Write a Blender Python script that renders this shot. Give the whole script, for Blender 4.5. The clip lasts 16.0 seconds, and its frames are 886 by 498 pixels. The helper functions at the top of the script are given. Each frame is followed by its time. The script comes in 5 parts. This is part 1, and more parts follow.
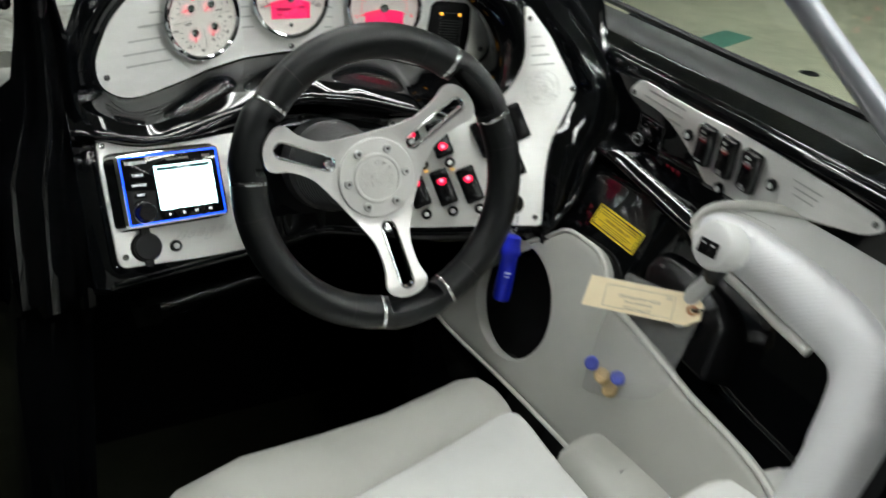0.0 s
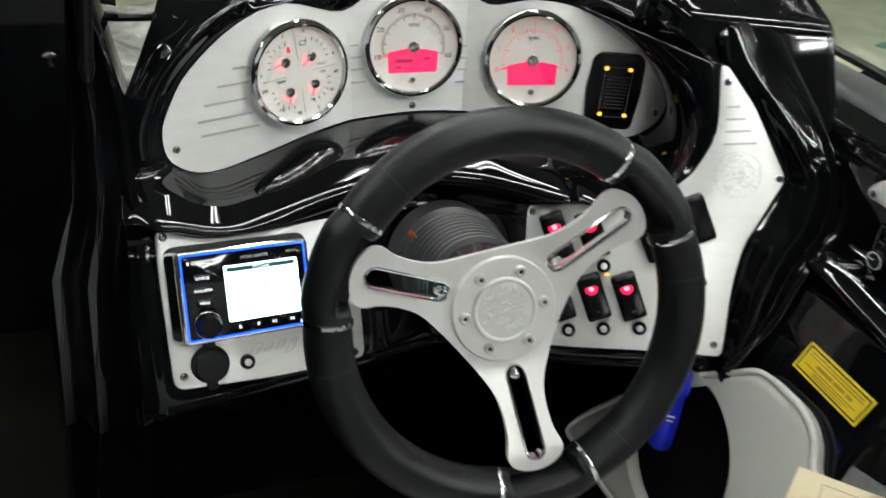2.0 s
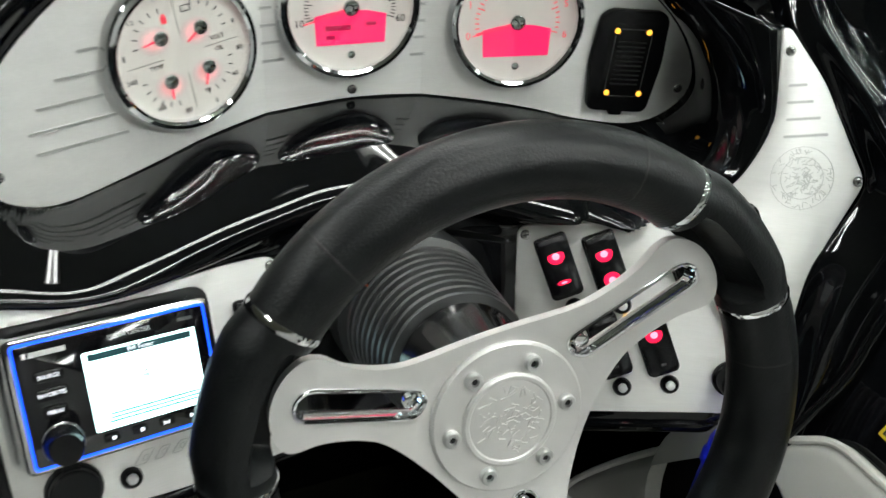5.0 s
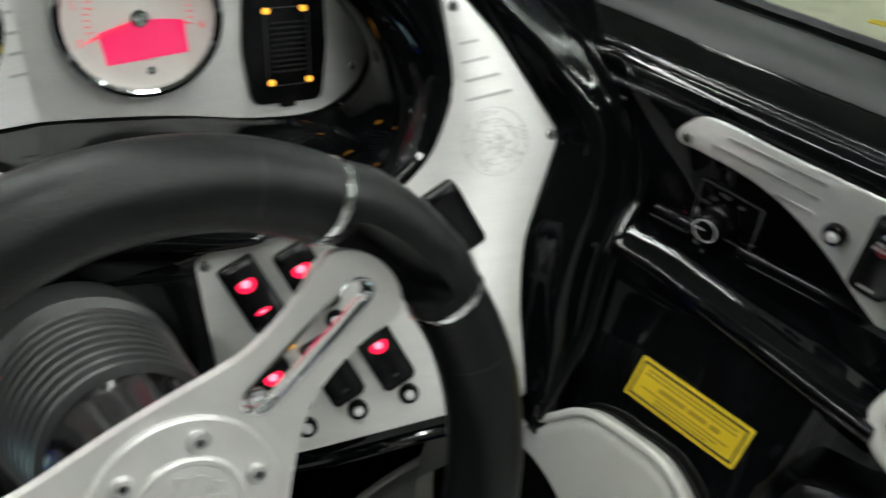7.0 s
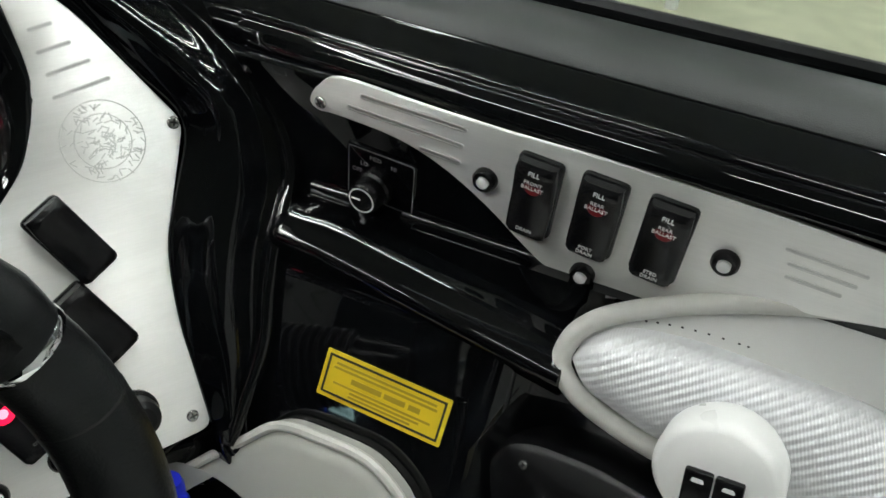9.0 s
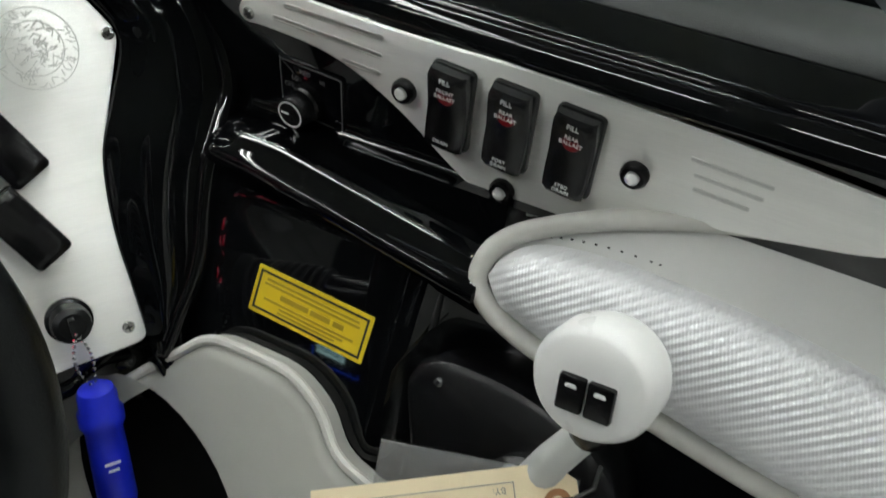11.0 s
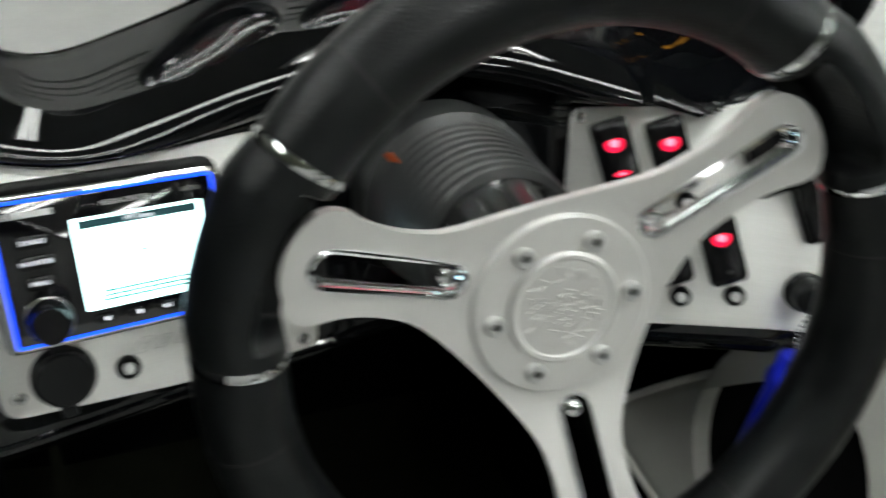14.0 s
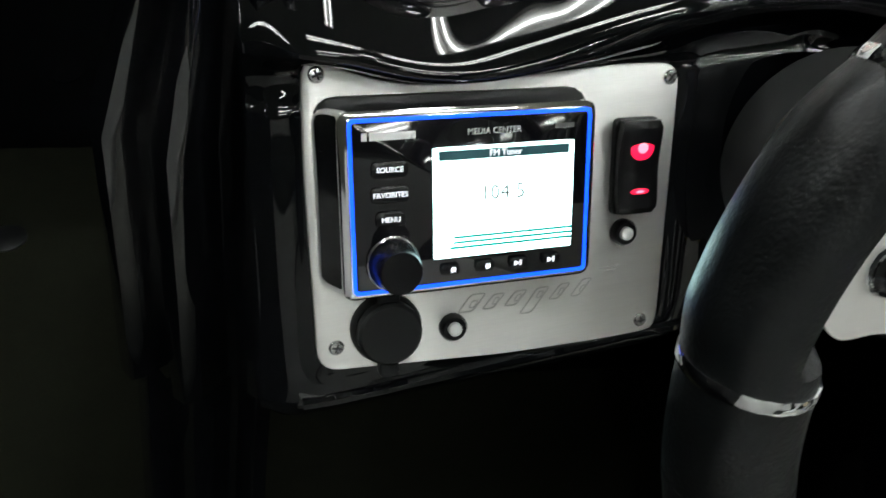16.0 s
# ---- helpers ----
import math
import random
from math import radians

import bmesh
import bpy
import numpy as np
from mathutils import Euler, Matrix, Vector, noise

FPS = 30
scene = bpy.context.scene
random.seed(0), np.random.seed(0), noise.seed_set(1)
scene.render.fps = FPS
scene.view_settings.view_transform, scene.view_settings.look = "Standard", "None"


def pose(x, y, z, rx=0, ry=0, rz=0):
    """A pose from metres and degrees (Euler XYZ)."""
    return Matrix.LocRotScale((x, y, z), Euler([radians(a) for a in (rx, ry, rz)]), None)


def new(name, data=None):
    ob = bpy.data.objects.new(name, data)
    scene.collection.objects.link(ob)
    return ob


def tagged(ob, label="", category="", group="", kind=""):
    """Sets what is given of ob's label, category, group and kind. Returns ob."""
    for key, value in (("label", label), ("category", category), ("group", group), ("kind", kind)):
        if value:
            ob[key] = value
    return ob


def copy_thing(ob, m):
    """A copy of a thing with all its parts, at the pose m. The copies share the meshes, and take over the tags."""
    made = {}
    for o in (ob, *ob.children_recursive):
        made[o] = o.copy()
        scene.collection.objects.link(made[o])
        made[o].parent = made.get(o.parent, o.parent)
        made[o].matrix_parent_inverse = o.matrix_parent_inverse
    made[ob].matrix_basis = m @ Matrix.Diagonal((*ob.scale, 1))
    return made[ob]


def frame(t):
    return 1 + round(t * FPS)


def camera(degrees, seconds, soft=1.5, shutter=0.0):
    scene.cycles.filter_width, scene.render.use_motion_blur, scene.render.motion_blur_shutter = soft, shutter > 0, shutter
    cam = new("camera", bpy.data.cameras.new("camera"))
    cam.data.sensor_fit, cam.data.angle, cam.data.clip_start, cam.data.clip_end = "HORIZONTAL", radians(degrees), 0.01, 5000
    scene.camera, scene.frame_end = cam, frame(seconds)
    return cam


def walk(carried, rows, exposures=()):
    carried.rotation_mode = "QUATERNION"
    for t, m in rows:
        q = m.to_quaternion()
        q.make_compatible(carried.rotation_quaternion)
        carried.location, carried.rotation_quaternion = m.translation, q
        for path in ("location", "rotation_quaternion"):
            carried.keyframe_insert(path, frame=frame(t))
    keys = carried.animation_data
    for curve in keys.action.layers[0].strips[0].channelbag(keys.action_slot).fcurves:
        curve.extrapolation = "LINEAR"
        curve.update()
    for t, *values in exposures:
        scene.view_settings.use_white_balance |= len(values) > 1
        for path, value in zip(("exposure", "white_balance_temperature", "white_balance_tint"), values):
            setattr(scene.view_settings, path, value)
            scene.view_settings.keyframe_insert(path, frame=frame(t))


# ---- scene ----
cam = camera(56.4, 16.0, shutter=0.7)
PATH = [
    (0.0, -0.3717, -0.8012, 1.3216, 60.36, -5.18, -27.44),
    (0.5, -0.3037, -0.7352, 1.3273, 60.01, -4.75, -22.25),
    (1.0, -0.2507, -0.6746, 1.3298, 59.62, -3.92, -18.70),
    (1.5, -0.2337, -0.6089, 1.3201, 59.61, -3.45, -16.96),
    (2.0, -0.2481, -0.5311, 1.3211, 58.65, -3.80, -17.10),
    (2.5, -0.2634, -0.4555, 1.3213, 57.47, -4.33, -17.89),
    (3.0, -0.2653, -0.4036, 1.3150, 56.83, -4.74, -18.92),
    (5.5, -0.1674, -0.2460, 1.2479, 53.97, -3.83, -24.47),
    (6.0, -0.1565, -0.2196, 1.2352, 54.85, -4.54, -29.60),
    (6.5, -0.1237, -0.2235, 1.2306, 55.29, -4.07, -35.52),
    (7.0, -0.0786, -0.2426, 1.2312, 54.68, -2.85, -40.98),
    (7.5, -0.0435, -0.2652, 1.2215, 55.02, -2.14, -46.48),
    (8.0, -0.0272, -0.2562, 1.2124, 54.72, -3.05, -53.79),
    (8.5, -0.0094, -0.2543, 1.2026, 54.81, -3.17, -58.63),
    (9.0, 0.0015, -0.2531, 1.1966, 55.15, -3.47, -62.10),
    (11.5, 0.0290, -0.3481, 1.1635, 51.92, -2.46, -55.02),
    (12.0, 0.0032, -0.3561, 1.1591, 51.91, -2.90, -48.95),
    (12.5, -0.0490, -0.3221, 1.1692, 51.38, -4.12, -42.86),
    (13.0, -0.0918, -0.2970, 1.1769, 51.47, -4.93, -34.93),
    (13.5, -0.1353, -0.2720, 1.1832, 51.25, -5.74, -27.09),
    (14.0, -0.1754, -0.2470, 1.1817, 50.41, -5.16, -19.31),
    (14.5, -0.2290, -0.2155, 1.1765, 48.55, -5.65, -14.80),
    (15.0, -0.2639, -0.1830, 1.1473, 47.78, -5.86, -10.84),
    (15.5, -0.2755, -0.1525, 1.1283, 46.00, -5.60, -8.40),
    (16.0, -0.2772, -0.1464, 1.1142, 46.14, -4.42, -7.20),
]
# hall lamps: x, y, turn
LAMPS = [(x, y, 90) for y in (-2.6, -4.4) for x in (1.0, 4.4, 7.8, 11.2)]
LAMPS += [(-3.2, -0.7, 0), (-3.2, 2.2, 0)]
LAMPS += [(0.6, -0.6, 90), (3.2, -1.6, 90), (5.8, -0.8, 90), (0.75, 1.5, 0), (0.75, 4.3, 0), (-1.0, 5.4, 90), (6.4, 3.0, 90), (6.4, 6.0, 90), (10.0, 3.0, 90), (10.0, 6.0, 90)]

EXPOSURES = [(0.0, -0.44), (1.5, -0.36), (3.0, -0.26), (5.5, -0.38), (6.0, -0.61), (7.0, -0.48), (8.0, -0.35), (9.0, -0.35), (11.5, -0.51), (12.5, -0.35), (13.5, -0.54), (14.5, -0.51), (15.0, -0.49), (16.0, -0.39)]
walk(cam, [(t, pose(*r)) for t, *r in PATH], EXPOSURES)

# ---- world and light: a workshop hall lit by rows of fluorescent tubes ----
world = bpy.data.worlds.new("world")
scene.world = world
world.use_nodes = True
world.node_tree.nodes["Background"].inputs[0].default_value = (0.75, 0.8, 0.78, 1)
world.node_tree.nodes["Background"].inputs[1].default_value = 0.004


# ---- materials ----
def mat(name, color, rough=0.5, metal=0.0, coat=0.0, var=0.0, scale=40.0, bump=0.0, bump_scale=200.0, stretch=(1, 1, 1), rough_var=0.0,
        emit=None, strength=0.0, trans=0.0, ior=1.45, spec=0.5, spots=0.0):
    m = bpy.data.materials.new(name)
    m.use_nodes = True
    nt = m.node_tree
    b = nt.nodes["Principled BSDF"]
    b.inputs["Base Color"].default_value = (*color, 1)
    b.inputs["Roughness"].default_value = rough
    b.inputs["Metallic"].default_value = metal
    b.inputs["Coat Weight"].default_value = coat
    b.inputs["Coat Roughness"].default_value = 0.03
    b.inputs["IOR"].default_value = ior
    b.inputs["Specular IOR Level"].default_value = spec
    b.inputs["Transmission Weight"].default_value = trans
    if emit:
        b.inputs["Emission Color"].default_value = (*emit, 1)
        b.inputs["Emission Strength"].default_value = strength
    if var or bump or rough_var:
        tc = nt.nodes.new("ShaderNodeTexCoord")
        mp = nt.nodes.new("ShaderNodeMapping")
        mp.inputs["Scale"].default_value = stretch
        nt.links.new(tc.outputs["Object"], mp.inputs["Vector"])

        def noise_node(s, detail=4):
            n = nt.nodes.new("ShaderNodeTexNoise")
            n.inputs["Scale"].default_value = s
            n.inputs["Detail"].default_value = detail
            nt.links.new(mp.outputs["Vector"], n.inputs["Vector"])
            return n
        if var:
            n1, n2 = noise_node(scale), noise_node(scale * 0.13, 2)
            mix = nt.nodes.new("ShaderNodeMath")
            mix.operation = "ADD"
            nt.links.new(n1.outputs["Fac"], mix.inputs[0])
            nt.links.new(n2.outputs["Fac"], mix.inputs[1])
            ramp = nt.nodes.new("ShaderNodeMapRange")
            ramp.inputs["From Min"].default_value, ramp.inputs["From Max"].default_value = 0.6, 1.4
            ramp.inputs["To Min"].default_value, ramp.inputs["To Max"].default_value = 1 - var, 1 + var
            nt.links.new(mix.outputs[0], ramp.inputs["Value"])
            mul = nt.nodes.new("ShaderNodeVectorMath")
            mul.operation = "SCALE"
            mul.inputs[0].default_value = color
            nt.links.new(ramp.outputs[0], mul.inputs["Scale"])
            nt.links.new(mul.outputs[0], b.inputs["Base Color"])
        if rough_var:
            n3 = noise_node(scale * 0.5, 3)
            r = nt.nodes.new("ShaderNodeMapRange")
            r.inputs["From Min"].default_value, r.inputs["From Max"].default_value = 0.3, 0.7
            r.inputs["To Min"].default_value, r.inputs["To Max"].default_value = max(rough - rough_var, 0.02), rough + rough_var
            nt.links.new(n3.outputs["Fac"], r.inputs["Value"])
            nt.links.new(r.outputs[0], b.inputs["Roughness"])
        if bump:
            n4 = noise_node(bump_scale, 3)
            bp = nt.nodes.new("ShaderNodeBump")
            bp.inputs["Strength"].default_value = bump
            bp.inputs["Distance"].default_value = 0.001
            nt.links.new(n4.outputs["Fac"], bp.inputs["Height"])
            nt.links.new(bp.outputs[0], b.inputs["Normal"])
    return m


GEL = mat("black_gelcoat", (0.0022, 0.0025, 0.003), 0.035, coat=0.0, rough_var=0.012, scale=30, bump=0.003, bump_scale=40)
def brushed(name, across):
    """Aluminium brushed in one direction; across: the object axis square to the brush marks."""
    m = mat(name, (0.91, 0.91, 0.885), 0.44, 0.88, var=0.04, scale=60, stretch=(1, 14, 14), rough_var=0.06, bump=0.05, bump_scale=160)
    nt = m.node_tree
    t = nt.nodes.new("ShaderNodeVectorTransform")
    t.vector_type, t.convert_from, t.convert_to = "VECTOR", "OBJECT", "WORLD"
    t.inputs[0].default_value = across
    nt.links.new(t.outputs[0], nt.nodes["Principled BSDF"].inputs["Tangent"])
    nt.nodes["Principled BSDF"].inputs["Anisotropic"].default_value = 0.88
    return m


ALU = brushed("brushed_aluminium", (0, 1, 0))
ALU_UPRIGHT = brushed("brushed_aluminium_upright", (0, 0, 1))
WHEELALU = mat("satin_aluminium", (0.80, 0.79, 0.77), 0.42, 0.6, var=0.03, scale=80, rough_var=0.05, bump=0.03, bump_scale=500)
CHROME = mat("chrome", (0.85, 0.86, 0.87), 0.06, 1.0)
BOLT = mat("bright_bolt_steel", (0.8, 0.8, 0.79), 0.32, 0.9)
STEEL = mat("screw_steel", (0.55, 0.55, 0.54), 0.25, 1.0, var=0.1, scale=300)
LEATHER = mat("black_leather", (0.0045, 0.0052, 0.0056), 0.34, spec=0.33, var=0.2, scale=150, bump=0.28, bump_scale=650, rough_var=0.06)
SATIN = mat("satin_black_vinyl", (0.0045, 0.005, 0.005), 0.27, var=0.2, scale=60, bump=0.10, bump_scale=1200)
PLASTIC = mat("black_plastic", (0.004, 0.004, 0.0045), 0.26, spec=0.32, var=0.15, scale=200, bump=0.05, bump_scale=1500)
RUBBER = mat("black_rubber", (0.005, 0.0055, 0.006), 0.38, spec=0.3, var=0.2, scale=120, bump=0.1, bump_scale=600)
CAPBLACK = mat("smooth_black_plastic", (0.004, 0.004, 0.0045), 0.13, bump=0.02, bump_scale=300)
SATINGREY = mat("dark_grey_vinyl", (0.014, 0.0162, 0.0152), 0.40, var=0.15, scale=60, bump=0.15, bump_scale=1200, rough_var=0.05)
FILM = mat("crumpled_grey_sheet", (0.40, 0.40, 0.36), 0.25, var=0.55, scale=28, bump=0.5, bump_scale=60)
BLACKGLASS = mat("dark_glass", (0.003, 0.003, 0.004), 0.06, coat=0.3)
CREAM = mat("cream_vinyl", (0.37, 0.368, 0.338), 0.42, var=0.05, scale=30, bump=0.12, bump_scale=900, rough_var=0.06)
WHITE = mat("white_vinyl", (0.64, 0.64, 0.625), 0.45, var=0.04, scale=30, bump=0.1, bump_scale=900)
WHITEPL = mat("white_plastic", (0.76, 0.76, 0.75), 0.3, var=0.03, scale=80, rough_var=0.05)
LEVER = mat("light_grey_plastic", (0.5, 0.51, 0.5), 0.4, var=0.05, scale=80)
PIPING = mat("cream_piping", (0.56, 0.555, 0.52), 0.45, var=0.05, scale=150)
YELLOW = mat("yellow_label", (0.72, 0.52, 0.02), 0.4, var=0.06, scale=60, rough_var=0.08)
# near-black that paints the shaded depth of the round cushion opening
VOIDB = mat("opening_shade_black", (0.002, 0.002, 0.002), 0.95, spec=0.1)
INK = mat("black_ink", (0.012, 0.012, 0.012), 0.5)
LABELINK = mat("worn_ink", (0.36, 0.25, 0.015), 0.5)
GREYINK = mat("grey_ink", (0.25, 0.23, 0.2), 0.6)
PRINT = mat("white_print", (0.75, 0.75, 0.75), 0.5)
FAINT = mat("faint_print", (0.12, 0.12, 0.12), 0.4)
ETCH = mat("etched_aluminium", (0.72, 0.72, 0.7), 0.5, 0.9, var=0.1, scale=200)
# darker metal paints the shade inside the flat-modelled louvres
SLOT = mat("groove_shadow_metal", (0.58, 0.58, 0.57), 0.4, 1.0)
BLUEFOAM = mat("blue_foam_plastic", (0.006, 0.015, 0.42), 0.4, var=0.08, scale=60)
BLUECAP = mat("blue_plastic_plug", (0.05, 0.07, 0.4), 0.4, var=0.1, scale=120)
BRASS = mat("tan_plastic_plug", (0.55, 0.4, 0.2), 0.4, var=0.15, scale=150)
MANILA = mat("manila_card", (0.78, 0.66, 0.45), 0.7, var=0.05, scale=90, bump=0.1, bump_scale=700)
HOLEBROWN = mat("brown_reinforcing_ring", (0.35, 0.16, 0.07), 0.6, var=0.1, scale=300)
CARPET = mat("dark_carpet", (0.018, 0.018, 0.016), 0.9, var=0.4, scale=180, bump=0.8, bump_scale=700)
CONCRETE = mat("concrete_floor", (0.55, 0.55, 0.40), 0.7, var=0.22, scale=5, bump=0.2, bump_scale=40)
# paler paint for the unseen hall walls that bounce light onto the helm
BOUNCE_WHITE = mat("bounce_wall_white", (0.45, 0.46, 0.45), 0.7, var=0.06, scale=2)
BELLOWS = mat("grey_black_rubber", (0.030, 0.031, 0.031), 0.34, var=0.1, scale=120, bump=0.05, bump_scale=600)
HALL = mat("hall_wall_paint", (0.16, 0.165, 0.16), 0.8, var=0.06, scale=2)
# weak red emission puts the gauge backlight into the dial material
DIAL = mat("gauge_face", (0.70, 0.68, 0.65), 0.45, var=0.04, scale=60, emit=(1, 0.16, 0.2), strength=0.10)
REDINK = mat("red_lit_numerals", (0.5, 0.05, 0.06), 0.5, emit=(1, 0.04, 0.1), strength=0.8)
NEEDLE = mat("lit_needle", (0.6, 0.02, 0.05), 0.5, emit=(1, 0.03, 0.1), strength=1.2)
PINK = mat("pink_lcd", (0.6, 0.02, 0.1), 0.3, emit=(1, 0.015, 0.13), strength=0.95)
DARKPINK = mat("lcd_segments", (0.35, 0.0, 0.05), 0.4, emit=(1, 0.01, 0.1), strength=0.3)
REDLED = mat("red_led", (0.5, 0.01, 0.03), 0.3, emit=(1, 0.25, 0.34), strength=3.0)
REDLENS = mat("red_lens", (0.4, 0.0, 0.02), 0.3, emit=(1, 0.01, 0.06), strength=2.0, bump=0.3, bump_scale=900)
# four steps of emission that paint the needles' red light on the dial
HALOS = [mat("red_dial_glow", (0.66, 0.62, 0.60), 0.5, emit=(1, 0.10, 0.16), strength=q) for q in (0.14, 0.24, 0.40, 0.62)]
REDSOFT = mat("dim_red_print", (0.02, 0.002, 0.003), 0.35, spec=0.3, emit=(1, 0.03, 0.05), strength=0.06)
AMBER = mat("amber_led", (0.6, 0.3, 0.02), 0.3, emit=(1, 0.45, 0.05), strength=2.5)
BLUELED = mat("blue_led", (0.0, 0.02, 0.6), 0.3, emit=(0.006, 0.085, 1.0), strength=3.2)
SCREEN = mat("lit_screen", (0.8, 0.9, 0.9), 0.3, emit=(0.62, 1.0, 0.99), strength=6.5)
SCREENTEAL = mat("screen_teal", (0.0, 0.25, 0.25), 0.3, emit=(0.0, 0.4, 0.36), strength=0.6)
SCREENDARK = mat("screen_dark", (0.02, 0.06, 0.07), 0.3, emit=(0.02, 0.07, 0.08), strength=0.5)
SCREENGREY = mat("screen_digits", (0.2, 0.2, 0.2), 0.3, emit=(0.2, 0.2, 0.2), strength=0.5)
KEYLIT = mat("backlit_keys", (0.8, 0.8, 0.85), 0.3, emit=(0.9, 0.95, 1.0), strength=1.6)
ORANGE = mat("orange_sticker", (0.7, 0.12, 0.03), 0.5)
GLASS = mat("clear_glass", (0.9, 0.96, 0.93), 0.0, trans=1.0, ior=1.45)
BAG = mat("clear_plastic_bag", (0.9, 0.9, 0.9), 0.12, trans=0.9, ior=1.15, bump=0.4, bump_scale=60)
FRAMEGREY = mat("grey_anodised_frame", (0.42, 0.43, 0.47), 0.35, 0.6, var=0.05, scale=40)
TUBE = mat("fluorescent_tube", (1, 1, 1), 0.5, emit=(0.96, 1.0, 0.97), strength=74.0)
# dark olive carpet, with the shade over the cockpit floor added to its colour
OLIVE = mat("olive_carpet", (0.0065, 0.0071, 0.0042), 0.95, spec=0.1, var=0.35, scale=150, bump=0.5, bump_scale=600)
GREEN = mat("green_plastic_crate", (0.1, 0.3, 0.22), 0.5, var=0.2, scale=20)

# silver woven vinyl: fine diagonal ribs
CARBON = mat("silver_woven_vinyl", (0.76, 0.76, 0.78), 0.34, 0.2, var=0.03, scale=60)
_nt = CARBON.node_tree


def link_math(op, a, b):
    n = _nt.nodes.new("ShaderNodeMath")
    n.operation = op
    for k, v in enumerate((a, b)):
        if isinstance(v, (int, float)):
            n.inputs[k].default_value = v
        elif v is not None:
            _nt.links.new(v, n.inputs[k])
    return n.outputs[0]


_tc = _nt.nodes.new("ShaderNodeTexCoord")


def ribs(deg, freq):
    d = _nt.nodes.new("ShaderNodeVectorMath")
    d.operation = "DOT_PRODUCT"
    d.inputs[1].default_value = (math.cos(radians(deg)), math.sin(radians(deg)), 0)
    _nt.links.new(_tc.outputs["Object"], d.inputs[0])
    return link_math("SINE", link_math("MULTIPLY", d.outputs["Value"], freq), None)


_bp = _nt.nodes.new("ShaderNodeBump")
_bp.inputs["Strength"].default_value = 0.34
_bp.inputs["Distance"].default_value = 0.0007
_nt.links.new(link_math("ADD", ribs(125, 1400), link_math("MULTIPLY", ribs(20, 3600), 0.25)), _bp.inputs["Height"])
_nt.links.new(_bp.outputs[0], _nt.nodes["Principled BSDF"].inputs["Normal"])


# ---- builders ----
def mesh_from(name, bm, material, smooth=True):
    bmesh.ops.recalc_face_normals(bm, faces=bm.faces)
    me = bpy.data.meshes.new(name)
    bm.to_mesh(me)
    bm.free()
    me.materials.append(material)
    if smooth:
        me.polygons.foreach_set("use_smooth", [True] * len(me.polygons))
        me.set_sharp_from_angle(angle=radians(38))
    return me


def thing(name, label, category, m=None, group="", kind=""):
    ob = new(name)
    ob.empty_display_size = 0.02
    ob.matrix_basis = m or Matrix()
    return tagged(ob, label, category, group, kind)


def part(name, bm, material, parent, label="", smooth=True):
    ob = new(name, mesh_from(name, bm, material, smooth))
    ob.parent = parent
    return tagged(ob, label)


def solo(name, bm, material, label, category, m=None, kind="", group="", smooth=True):
    ob = new(name, mesh_from(name, bm, material, smooth))
    ob.matrix_basis = m or Matrix()
    return tagged(ob, label, category, group, kind)


def plane_frame(c, n, roll=0.0, up=(0, 0, 1)):
    """Local x to the right, y up along the face, z out of it."""
    n = Vector(n).normalized()
    u = Vector(up).cross(n).normalized()
    v = n.cross(u)
    m = Matrix((u, v, n)).transposed().to_4x4()
    return Matrix.Translation(c) @ m @ pose(0, 0, 0, 0, 0, roll)


def at(m, u, v, h=0.0, roll=0.0):
    return m @ pose(u, v, h, 0, 0, roll)


def smooth_loop(pts, n=4):
    """Catmull-Rom through a closed loop."""
    out, k = [], len(pts)
    for i in range(k):
        p0, p1, p2, p3 = (np.array(pts[(i + j) % k], float) for j in (-1, 0, 1, 2))
        for s in range(n):
            t = s / n
            out.append(tuple(0.5 * (2 * p1 + (p2 - p0) * t + (2 * p0 - 5 * p1 + 4 * p2 - p3) * t * t + (3 * p1 - p0 - 3 * p2 + p3) * t ** 3)))
    return out


def round_loop(pts, r=0.006, n=4):
    """A polygon with rounded corners."""
    out, k = [], len(pts)
    for i in range(k):
        a, b, c = (np.array(pts[(i + j) % k], float) for j in (-1, 0, 1))
        d1, d2 = np.linalg.norm(a - b), np.linalg.norm(c - b)
        q = min(r, 0.45 * d1, 0.45 * d2)
        s, e = b + (a - b) / d1 * q, b + (c - b) / d2 * q
        for j in range(n + 1):
            t = j / n
            out.append(tuple((1 - t) ** 2 * s + 2 * t * (1 - t) * b + t * t * e))
    return out


def rrect(w, h, r, n=4):
    return round_loop([(-w / 2, -h / 2), (w / 2, -h / 2), (w / 2, h / 2), (-w / 2, h / 2)], r, n)


def circle(r, n=32, c=(0, 0)):
    return [(c[0] + r * math.cos(2 * math.pi * i / n), c[1] + r * math.sin(2 * math.pi * i / n)) for i in range(n)]


def stadium(x0, x1, w, n=8):
    return [(x1 + w * math.cos(a), w * math.sin(a)) for a in np.linspace(-math.pi / 2, math.pi / 2, n)] + \
           [(x0 + w * math.cos(a), w * math.sin(a)) for a in np.linspace(math.pi / 2, 1.5 * math.pi, n)]


def turned(pts, deg, dx=0.0, dy=0.0):
    c, s = math.cos(radians(deg)), math.sin(radians(deg))
    return [(c * x - s * y + dx, s * x + c * y + dy) for x, y in pts]


